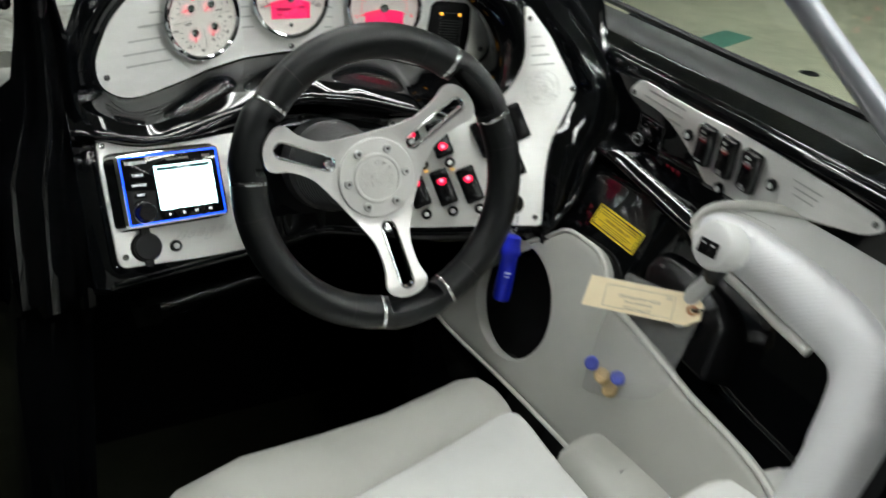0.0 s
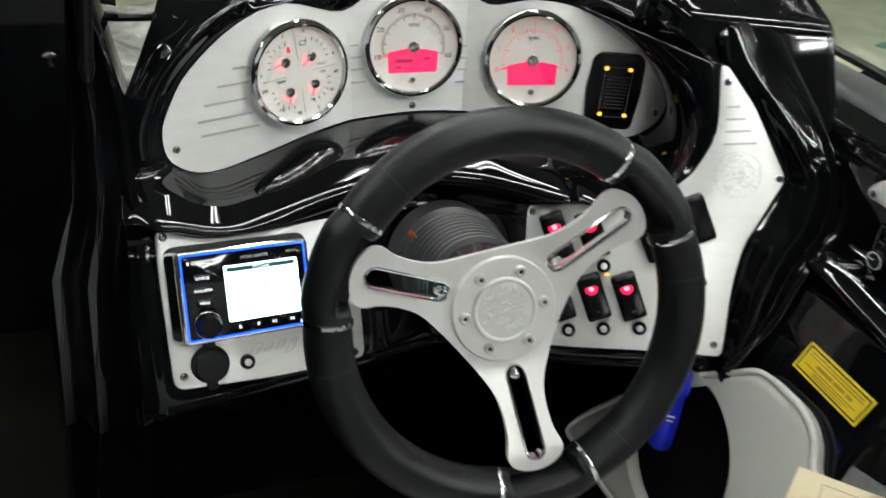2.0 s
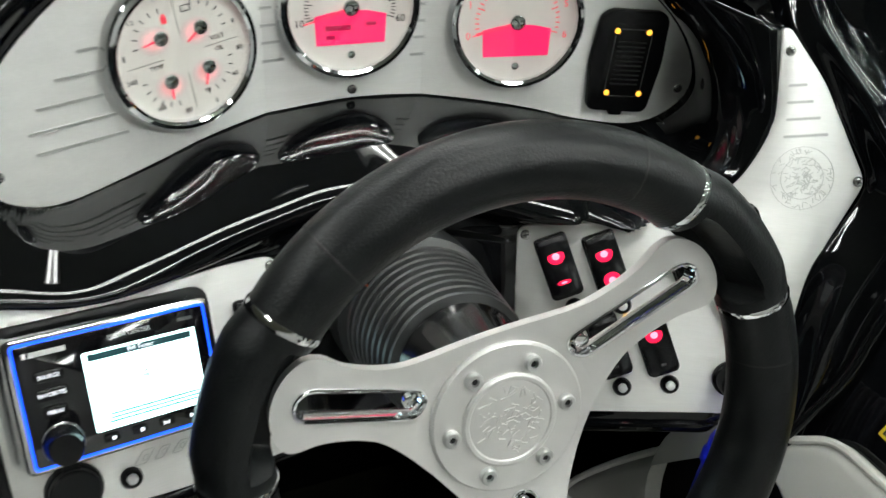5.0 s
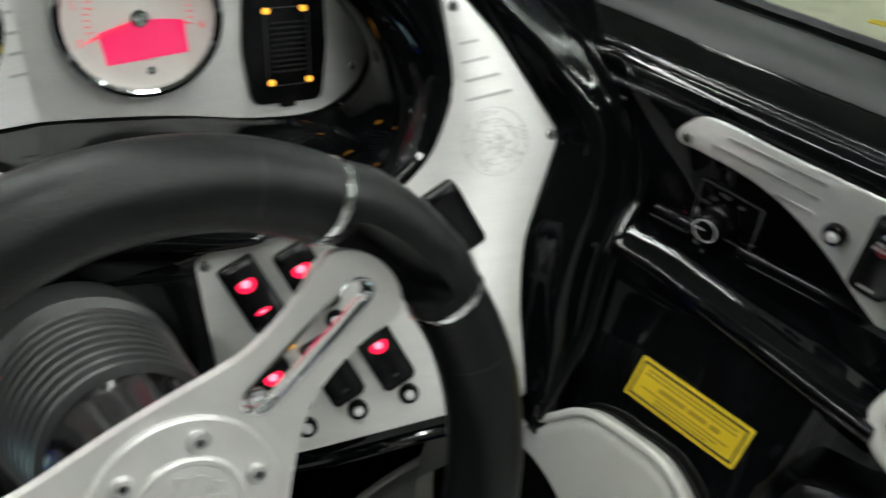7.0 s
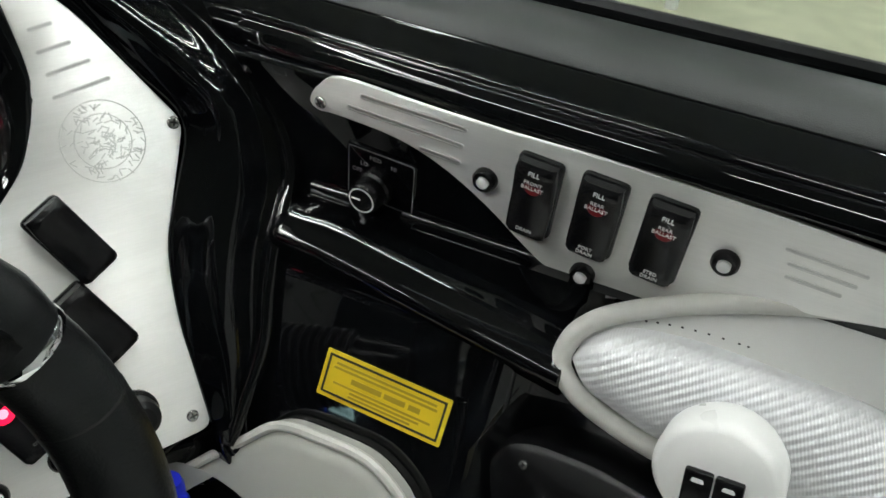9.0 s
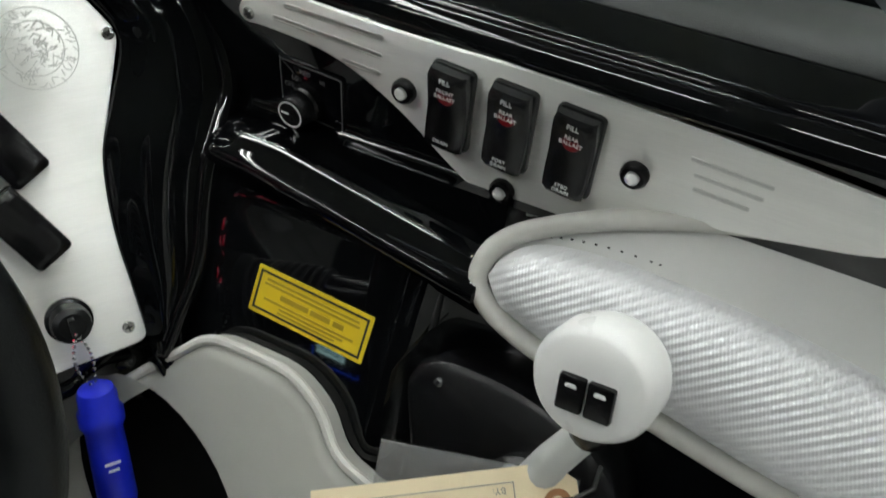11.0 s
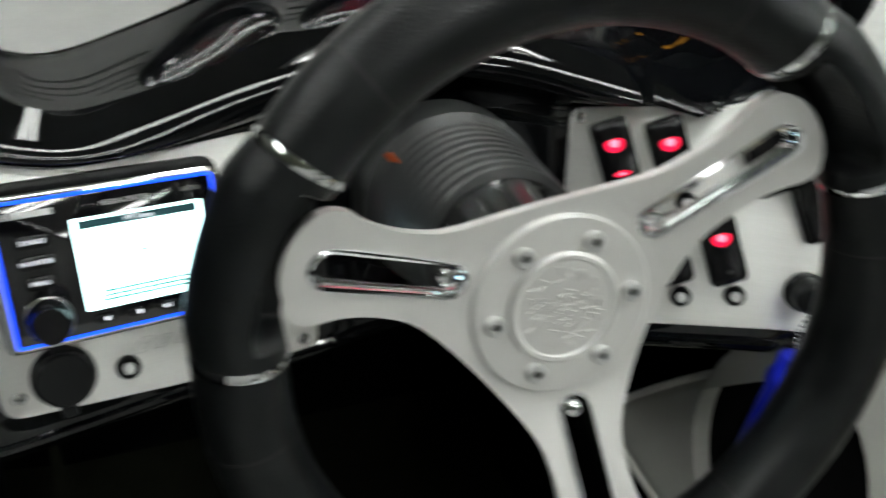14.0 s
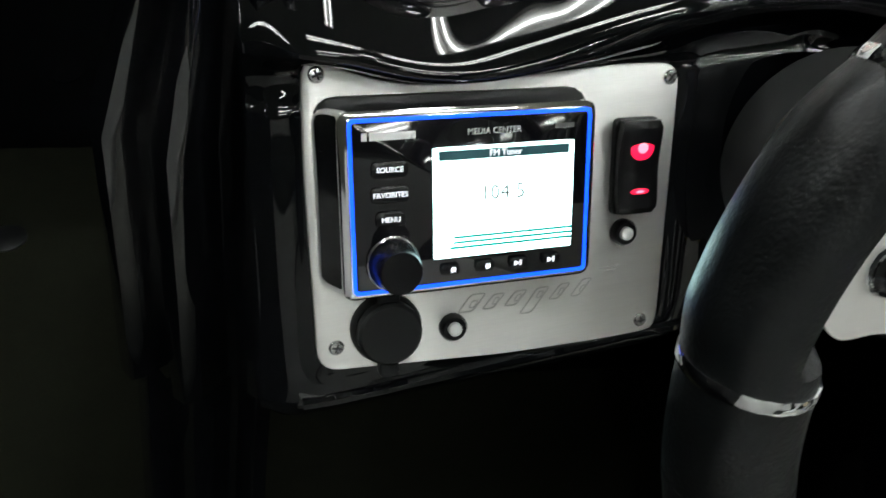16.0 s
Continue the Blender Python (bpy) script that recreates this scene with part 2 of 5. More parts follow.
def inset(pts, d):
    """Moves a loop inwards by d along its averaged normals."""
    p = np.array(pts)
    area = 0.5 * np.sum(p[:, 0] * np.roll(p[:, 1], -1) - np.roll(p[:, 0], -1) * p[:, 1])
    t = np.roll(p, -1, 0) - np.roll(p, 1, 0)
    t /= np.linalg.norm(t, axis=1)[:, None] + 1e-12
    nrm = np.stack([-t[:, 1], t[:, 0]], 1) * np.sign(area)
    return [tuple(q) for q in p + nrm * d]


def loft(bm, loops, cap0=True, cap1=True, closed=True):
    """Joins loops of 3D points of equal length."""
    rings = [[bm.verts.new(p) for p in loop] for loop in loops]
    n = len(rings[0])
    for a, b in zip(rings, rings[1:]):
        for i in range(n if closed else n - 1):
            bm.faces.new((a[i], a[(i + 1) % n], b[(i + 1) % n], b[i]))
    if cap0:
        bm.faces.new(list(reversed(rings[0])))
    if cap1:
        bm.faces.new(rings[-1])
    return bm


def slab(pts, h0, h1, bevel=0.0, bm=None):
    """An outline raised from h0 to h1 with a bevelled upper edge."""
    bm = bm or bmesh.new()
    loops = [[(x, y, h0) for x, y in pts]]
    if bevel:
        loops.append([(x, y, h1 - bevel) for x, y in pts])
        loops.append([(x, y, h1 - 0.3 * bevel) for x, y in inset(pts, 0.3 * bevel)])
        loops.append([(x, y, h1) for x, y in inset(pts, bevel)])
    else:
        loops.append([(x, y, h1) for x, y in pts])
    return loft(bm, loops)


def cushion(pts, h0, h1, soft, steps=5, crown=0.004, bm=None):
    """A padded panel: an outline with a quarter-round edge and a slightly crowned top."""
    bm = bm or bmesh.new()
    loops = [[(x, y, h0) for x, y in pts]]
    for i in range(steps + 1):
        a = i / steps * math.pi / 2
        loops.append([(x, y, h1 - soft * (1 - math.sin(a))) for x, y in inset(pts, soft * (1 - math.cos(a)))])
    last = inset(pts, soft)
    cx, cy = np.mean(last, 0)
    for f, dz in ((0.8, 0.45), (0.5, 0.85)):
        loops.append([(cx + (x - cx) * f, cy + (y - cy) * f, h1 + crown * dz) for x, y in last])
    return loft(bm, loops)


def ring(outer, inner, h0, h1, bm=None):
    """A flat band between two loops of equal length."""
    bm = bm or bmesh.new()
    o0, o1 = [bm.verts.new((*p, h0)) for p in outer], [bm.verts.new((*p, h1)) for p in outer]
    i0, i1 = [bm.verts.new((*p, h0)) for p in inner], [bm.verts.new((*p, h1)) for p in inner]
    n = len(outer)
    for k in range(n):
        j = (k + 1) % n
        for a, b in ((o0, o1), (o1, i1), (i1, i0), (i0, o0)):
            bm.faces.new((a[k], a[j], b[j], b[k]))
    return bm


def holed(outer, holes, h0, h1):
    """A plate with openings through it."""
    bm = bmesh.new()
    edges = []
    for loop in (outer, *holes):
        vs = [bm.verts.new((*p, h0)) for p in loop]
        edges += [bm.edges.new((vs[i], vs[(i + 1) % len(vs)])) for i in range(len(vs))]
    bmesh.ops.triangle_fill(bm, use_beauty=True, edges=edges)
    ext = bmesh.ops.extrude_face_region(bm, geom=list(bm.faces))
    for v in ext["geom"]:
        if isinstance(v, bmesh.types.BMVert):
            v.co.z = h1
    return bm


def lathe(profile, n=32, bm=None, ratio=1.0):
    """Turns (radius, height) about local z."""
    bm = bm or bmesh.new()
    loops = [[(r * math.cos(2 * math.pi * i / n), ratio * r * math.sin(2 * math.pi * i / n), z) for i in range(n)] for r, z in profile]
    return loft(bm, loops)


def tube(points, r, n=8, bm=None, closed=False):
    """A round tube along points; r may vary."""
    bm = bm or bmesh.new()
    p = [Vector(q) for q in points]
    rs = r if isinstance(r, (list, tuple)) else [r] * len(p)
    loops, side = [], None
    for i, q in enumerate(p):
        a = p[(i - 1) % len(p)] if closed or i else q
        b = p[(i + 1) % len(p)] if closed or i < len(p) - 1 else q
        d = (b - a).normalized()
        if side is None:
            side = d.cross(Vector((0.3, 0.2, 1))).normalized()
        side = (side - d * side.dot(d)).normalized()
        up = d.cross(side)
        loops.append([q + rs[i] * (math.cos(t) * side + math.sin(t) * up) for t in [2 * math.pi * k / n for k in range(n)]])
    if closed:
        loops.append(loops[0])
    return loft(bm, loops, not closed, not closed)


def box(bm, c, s):
    x, y, z = (v / 2 for v in s)
    q = [(-x, -y), (x, -y), (x, y), (-x, y)]
    return loft(bm, [[(c[0] + a, c[1] + b, c[2] - z) for a, b in q], [(c[0] + a, c[1] + b, c[2] + z) for a, b in q]])


def text_bm(words, size, x=0.0, y=0.0, h=0.0, deg=0.0, align="CENTER", thick=0.0002):
    """Words in the built-in font as a mesh in the local plane."""
    cu = bpy.data.curves.new("t", "FONT")
    cu.body, cu.size, cu.align_x, cu.align_y, cu.extrude = words, size, align, "CENTER", thick
    cu.resolution_u = 2
    ob = bpy.data.objects.new("t", cu)
    me = bpy.data.meshes.new_from_object(ob)
    bm = bmesh.new()
    bm.from_mesh(me)
    bmesh.ops.transform(bm, matrix=pose(x, y, h, 0, 0, deg), verts=bm.verts)
    bpy.data.objects.remove(ob)
    bpy.data.curves.remove(cu)
    bpy.data.meshes.remove(me)
    return bm


def bars(rows, h, thick=0.0003):
    """Plain bars: (x, y, length, height)."""
    bm = bmesh.new()
    for x, y, w, t in rows:
        slab([(x - w / 2, y - t / 2), (x + w / 2, y - t / 2), (x + w / 2, y + t / 2), (x - w / 2, y + t / 2)], h, h + thick, bm=bm)
    return bm


def moved(bm, m):
    bmesh.ops.transform(bm, matrix=m, verts=bm.verts)
    return bm


def screw(parent, u, v, h=0.002, r=0.0042, deg=20):
    head = part("screw", moved(lathe([(r, 0), (r, 0.0008), (r * 0.8, 0.0017), (r * 0.45, 0.0019)], 16), pose(u, v, h)), STEEL, parent, "steel cross-head screw")
    bm = bmesh.new()
    for a in (deg, deg + 90):
        moved_bm = slab(turned([(-r * 0.6, -r * 0.12), (r * 0.6, -r * 0.12), (r * 0.6, r * 0.12), (-r * 0.6, r * 0.12)], a, u, v), h + 0.0018, h + 0.0021, bm=bm)
    part("slot", moved_bm, INK, head)


# ---- planes of the helm ----
RADIO = plane_frame((-0.2155, 0.1648, 0.8382), (0.1715, -0.8736, 0.4555))
SWITCH = plane_frame((0.225, 0.1172, 0.8774), (-0.3938, -0.8183, 0.4186))
SIDE = plane_frame((0.3843, -0.1, 0.9651), (-0.9956, -0.0145, -0.0924))
HULL = plane_frame((0.3256, -0.0641, 0.8207), (-0.8861, -0.033, 0.4624))
WHEEL = plane_frame((0.0004, 0.0075, 0.9074), (-0.0476, -0.9435, 0.328))
GAUGE_L = plane_frame((-0.18, 0.2715, 1.0), (0.3103, -0.9488, 0.0595))
GAUGE_C = plane_frame((-0.005, 0.3068, 1.0), (0.0, -0.998, 0.0626))
GAUGE_R = plane_frame((0.17, 0.2797, 1.0), (-0.2288, -0.9716, 0.0609))

RADIO_EDGE = round_loop([(-0.0637, 0.0835), (-0.034, 0.0704), (-0.0075, 0.0637), (0.036, 0.0622), (0.099, 0.0633), (0.136, 0.0605),
                         (0.1215, -0.0915), (0.028, -0.0857), (-0.0745, -0.0735), (-0.0688, 0.0316)], 0.012, 5)
SWITCH_EDGE = round_loop([(-0.145, 0.0275), (-0.0377, 0.0426), (0.0, 0.06), (0.0225, 0.082), (0.036, 0.11), (0.041, 0.135), (0.0345, 0.197), (0.042, 0.197),
                          (0.0744, 0.1605), (0.1185, 0.088), (0.0886, 0.016), (0.0825, -0.03), (0.0835, -0.109), (0.03, -0.111), (-0.077, -0.121), (-0.133, -0.1245)], 0.009, 4)


def gauge_y(x, z):
    return 0.3068 + 0.063 * (z - 1) + 0.327 * np.minimum(x + 0.072, 0) - 0.2355 * np.maximum(x - 0.055, 0)


def radio_y(x, z):
    return 0.1648 + (0.1715 * (x + 0.2155) + 0.4555 * (z - 0.8382)) / 0.8736


def switch_y(x, z):
    return 0.1172 + (-0.3938 * (x - 0.225) + 0.4186 * (z - 0.8774)) / 0.8183


# outline of the gauge panel across the boat (x) and up (z)
GAUGE_EDGE = smooth_loop([(-0.269, 0.985), (-0.262, 0.956), (-0.228, 0.939), (-0.168, 0.948), (-0.12, 0.959), (-0.064, 0.966), (0.0, 0.971), (0.067, 0.967),
                          (0.136, 0.958), (0.197, 0.945), (0.245, 0.943), (0.277, 0.962), (0.284, 0.99), (0.262, 1.03), (0.223, 1.063), (0.173, 1.088),
                          (0.125, 1.094), (0.078, 1.087), (0.048, 1.106), (0.0, 1.116), (-0.045, 1.104), (-0.082, 1.082), (-0.142, 1.096), (-0.192, 1.081),
                          (-0.238, 1.045), (-0.26, 1.012)], 4)


def poly_dist(px, pz, loop):
    """Distance to a loop, negative inside."""
    p = np.stack([px, pz], -1)
    best, inside = np.full(px.shape, 9.0), np.zeros(px.shape, bool)
    a = np.array(loop)
    b = np.roll(a, -1, 0)
    for s, e in zip(a, b):
        d = e - s
        t = np.clip(((p - s) @ d) / (d @ d + 1e-12), 0, 1)
        best = np.minimum(best, np.linalg.norm(p - (s + t[..., None] * d), axis=-1))
        cross = (s[1] > pz) != (e[1] > pz)
        inside ^= cross & (px < (e[0] - s[0]) * (pz - s[1]) / (e[1] - s[1] + 1e-12) + s[0])
    return np.where(inside, -best, best)


def sstep(v):
    v = np.clip(v, 0, 1)
    return v * v * (3 - 2 * v)


# ---- dashboard moulding: one glossy shell with recesses for the three panels ----
def dash_shell():
    xs = np.linspace(-0.312, 0.405, 300)
    zs = np.concatenate([np.linspace(0.66, 0.888, 80), np.linspace(0.890, 0.985, 110), np.linspace(0.9875, 1.17, 80)])
    X, Z = np.meshgrid(xs, zs)
    # the port edge leans in along the hood
    left = -0.312 + 0.014 * sstep((Z - 0.98) / 0.04) + 0.48 * np.maximum(Z - 1.024, 0)
    X = 0.405 - (0.405 - X) * (0.405 - left) / 0.717
    to_xz = lambda m, loop: [((m @ Vector((u, v, 0))).x, (m @ Vector((u, v, 0))).z) for u, v in loop]  # noqa: E731
    dg = poly_dist(X, Z, GAUGE_EDGE)
    dr = poly_dist(X, Z, to_xz(RADIO, RADIO_EDGE))
    ds = poly_dist(X, Z, to_xz(SWITCH, SWITCH_EDGE))
    w = [1 / (np.maximum(d, 0) + 0.004) ** 2 for d in (dg, dr, ds)]
    Y = (w[0] * gauge_y(X, Z) + w[1] * radio_y(X, Z) + w[2] * switch_y(X, Z)) / sum(w)
    low = np.minimum(radio_y(X, Z), switch_y(X, Z))
    below = sstep((0.9 - Z) / 0.06)
    Y = Y * (1 - below) + low * below
    # flat shelf under the gauges, ending in a rolled ledge
    zb = np.interp(X, [-0.262, -0.228, -0.168, -0.12, -0.064, 0, 0.067, 0.136, 0.197, 0.245], [0.956, 0.939, 0.948, 0.959, 0.966, 0.971, 0.967, 0.958, 0.945, 0.943]) - 0.002
    zc = 0.917 + 0.010 * np.cos(X * 13) + 0.012 * sstep((-0.22 - X) / 0.08)
    lowc = np.minimum(radio_y(X, zc), switch_y(X, zc))
    yc = lowc - 0.026 - 0.012 * sstep((0.06 - np.abs(X - 0.0)) / 0.06)
    s = np.clip((zb - Z) / (zb - zc), 0, 1)
    shelf = gauge_y(X, zb) + (yc - gauge_y(X, zb)) * np.sin(s * math.pi / 2) ** 0.9
    under = low - (lowc - yc) * np.exp(-(((zc - Z) / 0.013) ** 2))
    led = np.where(Z >= zc, shelf, under)
    fx = sstep((X + 0.318) / 0.03) * (1 - sstep((X - 0.16) / 0.07)) * (Z < zb) * np.where(Z < zc, sstep(np.minimum(ds, dr) / 0.010), 1)
    Y = Y * (1 - fx) + led * fx
    Y += 0.0012
    # hood over the gauges and its top
    top = sstep((Z - 1.085) / 0.05) * sstep(dg / 0.02)
    Y += 0.05 * top + np.maximum(Z - 1.125, 0) * 2.5
    # corner post beside the switch panel
    post = sstep((ds - 0.014) / 0.04) * sstep((X - 0.26) / 0.06) * (1 - sstep((Z - 1.02) / 0.08))
    Y -= 0.036 * post
    Y -= 0.003 * np.exp(-(((X - 0.345) / 0.009) ** 2)) * post
    # rounded left shoulder
    Y += np.maximum(left + 0.016 - X, 0) ** 2 * 60
    # lower lip, turned under
    zl = 0.751 + 0.01 * sstep((X - 0.1) / 0.15)
    u = np.maximum(zl - Z, 0)
    Y += np.where(u > 0, 0.012 * (u / 0.012) ** 2, 0).clip(0, 0.5)
    # soften the moulding: lightly along the ledge, broadly elsewhere
    def spread(Y, mask, n):
        for _ in range(n):
            p = np.pad(Y, 1, mode="edge")
            Y = Y + mask * ((p[:-2, 1:-1] + p[2:, 1:-1] + p[1:-1, :-2] + p[1:-1, 2:]) / 4 - Y) * 0.7
        return Y

    Y = spread(Y, np.ones_like(Y), 12)
    broad = sstep((np.minimum(np.minimum(dg, dr), ds) - 0.004) / 0.010) * (1 - 0.9 * fx) * sstep((Z - 0.78) / 0.03)
    Y = spread(Y, broad, 60)
    # rolled rims: deep round the gauges, lower round the radio and switches
    Y -= 0.015 * np.exp(-(((dg - 0.019) / 0.0095) ** 2)) * sstep((ds - 0.03) / 0.05) * (1 - fx)
    Y -= 0.008 * np.exp(-(((dr - 0.013) / 0.0065) ** 2)) * (1 - 0.6 * fx)
    Y -= 0.002 * np.exp(-(((ds - 0.012) / 0.008) ** 2)) * sstep((dg - 0.03) / 0.03)
    gap = ((dg < 0.05) & (ds < 0.06) & (dg > 0.001) & (ds > 0.001) & (X > 0.14)) * 1.0
    Y = spread(Y, gap, 30)
    corner = ((X > 0.235) & (ds > 0.002) & (dg > 0.02)) * (1 - sstep((Z - 1.10) / 0.04)) * (1 - sstep((X - 0.39) / 0.012))
    Y = spread(Y, corner, 120)
    Y += 0.016 * gap * sstep(dg / 0.012) * sstep(ds / 0.012)
    # plain backing behind the separate corner moulding
    back = sstep((X - 0.245) / 0.03) * sstep((ds - 0.003) / 0.01) * sstep((dg - 0.014) / 0.02)
    Y = Y * (1 - back) + (switch_y(X, Z) + 0.014 + np.maximum(Z - 1.10, 0) * 1.6) * back
    free = sstep((np.minimum(np.minimum(dg, dr), ds) - 0.001) / 0.004)
    Y = spread(Y, free, 10)
    port = free * sstep((-0.19 - X) / 0.05) * sstep((Z - 0.895) / 0.01) * (1 - sstep((Z - 0.955) / 0.015))
    Y = spread(Y, port, 60)
    for d, f in ((dg, gauge_y), (dr, radio_y), (ds, switch_y)):
        Y = np.where(d < 0.0015, np.maximum(Y, f(X, Z) + 0.0008), Y)
    verts = np.stack([X, Y, Z], -1).reshape(-1, 3)
    n = len(xs)
    faces = [(r * n + c, r * n + c + 1, (r + 1) * n + c + 1, (r + 1) * n + c) for r in range(len(zs) - 1) for c in range(n - 1)]
    me = bpy.data.meshes.new("shell")
    me.from_pydata(verts.tolist(), [], faces)
    me.materials.append(GEL)
    me.polygons.foreach_set("use_smooth", [True] * len(faces))
    # smooth cheek between the gauge plate and the switch plate
    def along(pts, n):
        p = np.array(pts, float)
        s = np.concatenate([[0], np.cumsum(np.linalg.norm(np.diff(p, axis=0), axis=1))])
        return np.stack([np.interp(np.linspace(0, s[-1], n), s, p[:, k]) for k in range(3)], 1)

    i0 = int(np.argmin([math.hypot(x - 0.197, z - 0.945) for x, z in GAUGE_EDGE]))
    i1 = int(np.argmin([math.hypot(x - 0.173, z - 1.088) for x, z in GAUGE_EDGE]))
    g_edge = along([(x, float(gauge_y(np.array(x), np.array(z))) - 0.001, z) for x, z in GAUGE_EDGE[i0:i1 + 1]], 48)
    s_edge = along([SWITCH @ Vector((u, v, 0.0005)) for u, v in smooth_loop([(-0.075, 0.0375), (-0.0377, 0.0426), (0.0, 0.06), (0.0225, 0.082), (0.036, 0.11), (0.041, 0.135), (0.0345, 0.197), (0.0345, 0.21)], 5)[:31]], 48)
    gc = np.array([0.21, 0.29, 1.01])
    g_out = g_edge + 0.003 * (g_edge - gc) / np.linalg.norm(g_edge - gc, axis=1)[:, None]
    cheek = []
    for k in range(11):
        s = k / 10
        row = g_out * (1 - s) + s_edge * s
        row[:, 1] -= 0.004 * math.sin(math.pi * s) + (0.003 if 8 <= k <= 9 else 0)
        cheek.append([tuple(q) for q in row])
    dash = thing("dashboard", "glossy black moulded fibreglass boat dashboard", "dashboard")
    ob = new("shell", me)
    ob.parent = dash
    tagged(ob, "glossy black moulded shell")
    so = ob.modifiers.new("thickness", "SOLIDIFY")
    so.thickness, so.offset = 0.006, -1
    ck = part("cheek", loft(bmesh.new(), cheek, False, False, False), GEL, dash, "smooth curved cheek beside the gauges")
    so = ck.modifiers.new("thickness", "SOLIDIFY")
    so.thickness, so.offset = 0.003, 0
    bead = np.array([(0.384, 0.0738, 0.9828), (0.3887, 0.0632, 0.9665), (0.3883, 0.0518, 0.9437), (0.3817, 0.0428, 0.9201), (0.3662, 0.0393, 0.8987), (0.3519, 0.037, 0.8807), (0.3365, 0.0316, 0.8555), (0.3222, 0.0252, 0.8297), (0.2997, 0.0227, 0.8035), (0.2757, 0.0256, 0.7867)])
    bead = along(smooth_loop(bead, 5)[:46], 40)
    part("corner_bead", tube([tuple(q) for q in bead], [0.0025 + 0.0045 * math.sin(math.pi * min(max(k / 39, 0.05), 0.95)) ** 0.6 for k in range(40)], 14), GEL, dash, "rounded outer corner of the moulding")
    # corner moulding between the switch plate and the cockpit side: recess, ridge, valley, bead
    inner = along([SWITCH @ Vector((u, v, 0.0)) for u, v in smooth_loop([(0.030, 0.215), (0.041, 0.199), (0.0744, 0.1605), (0.098, 0.124), (0.1185, 0.088), (0.104, 0.050), (0.0886, 0.016), (0.0825, -0.03), (0.0830, -0.07), (0.0835, -0.109), (0.080, -0.122)], 5)[:51]], 60)
    outer = along([tuple(q) for q in np.array(smooth_loop([(0.335, 0.205, 1.085), (0.362, 0.150, 1.046), (0.380, 0.103, 1.012), (0.3860, 0.0745, 0.9828), (0.3895, 0.0635, 0.9665), (0.3893, 0.0525, 0.9437), (0.3825, 0.0435, 0.9201), (0.3670, 0.0400, 0.8987), (0.3525, 0.0375, 0.8807), (0.3370, 0.0320, 0.8555), (0.3225, 0.0257, 0.8297), (0.3000, 0.0232, 0.8035), (0.2757, 0.0262, 0.7800)], 5)[:61])], 60)
    rows = []
    for k in range(25):
        q = k / 24
        lift = 0.0115 * math.exp(-(((q - 0.42) / 0.27) ** 2)) - 0.002 * math.exp(-(((q - 0.80) / 0.12) ** 2))
        row = inner * (1 - q) + outer * q
        ends = np.sin(np.linspace(0.12, 1, 60) * math.pi * 0.93) ** 0.35
        rows.append([tuple(v) for v in row + np.outer(ends * lift, (-0.45, -0.86, 0.22))])
    cm = part("corner_moulding", loft(bmesh.new(), rows, False, False, False), GEL, dash, "rounded ridge beside the switch plate")
    so = cm.modifiers.new("thickness", "SOLIDIFY")
    so.thickness, so.offset = 0.003, 0
    lip = [(x, float(np.interp(x, X[0], Y[np.argmin(np.abs(zs - 0.757))])) - 0.001, 0.757 + 0.01 * float(sstep((x - 0.1) / 0.15))) for x in np.linspace(-0.29, 0.27, 40)]
    part("lower_lip", tube(lip, 0.0035, 8), GEL, dash, "rounded lower lip")
    return dash


dash_shell()


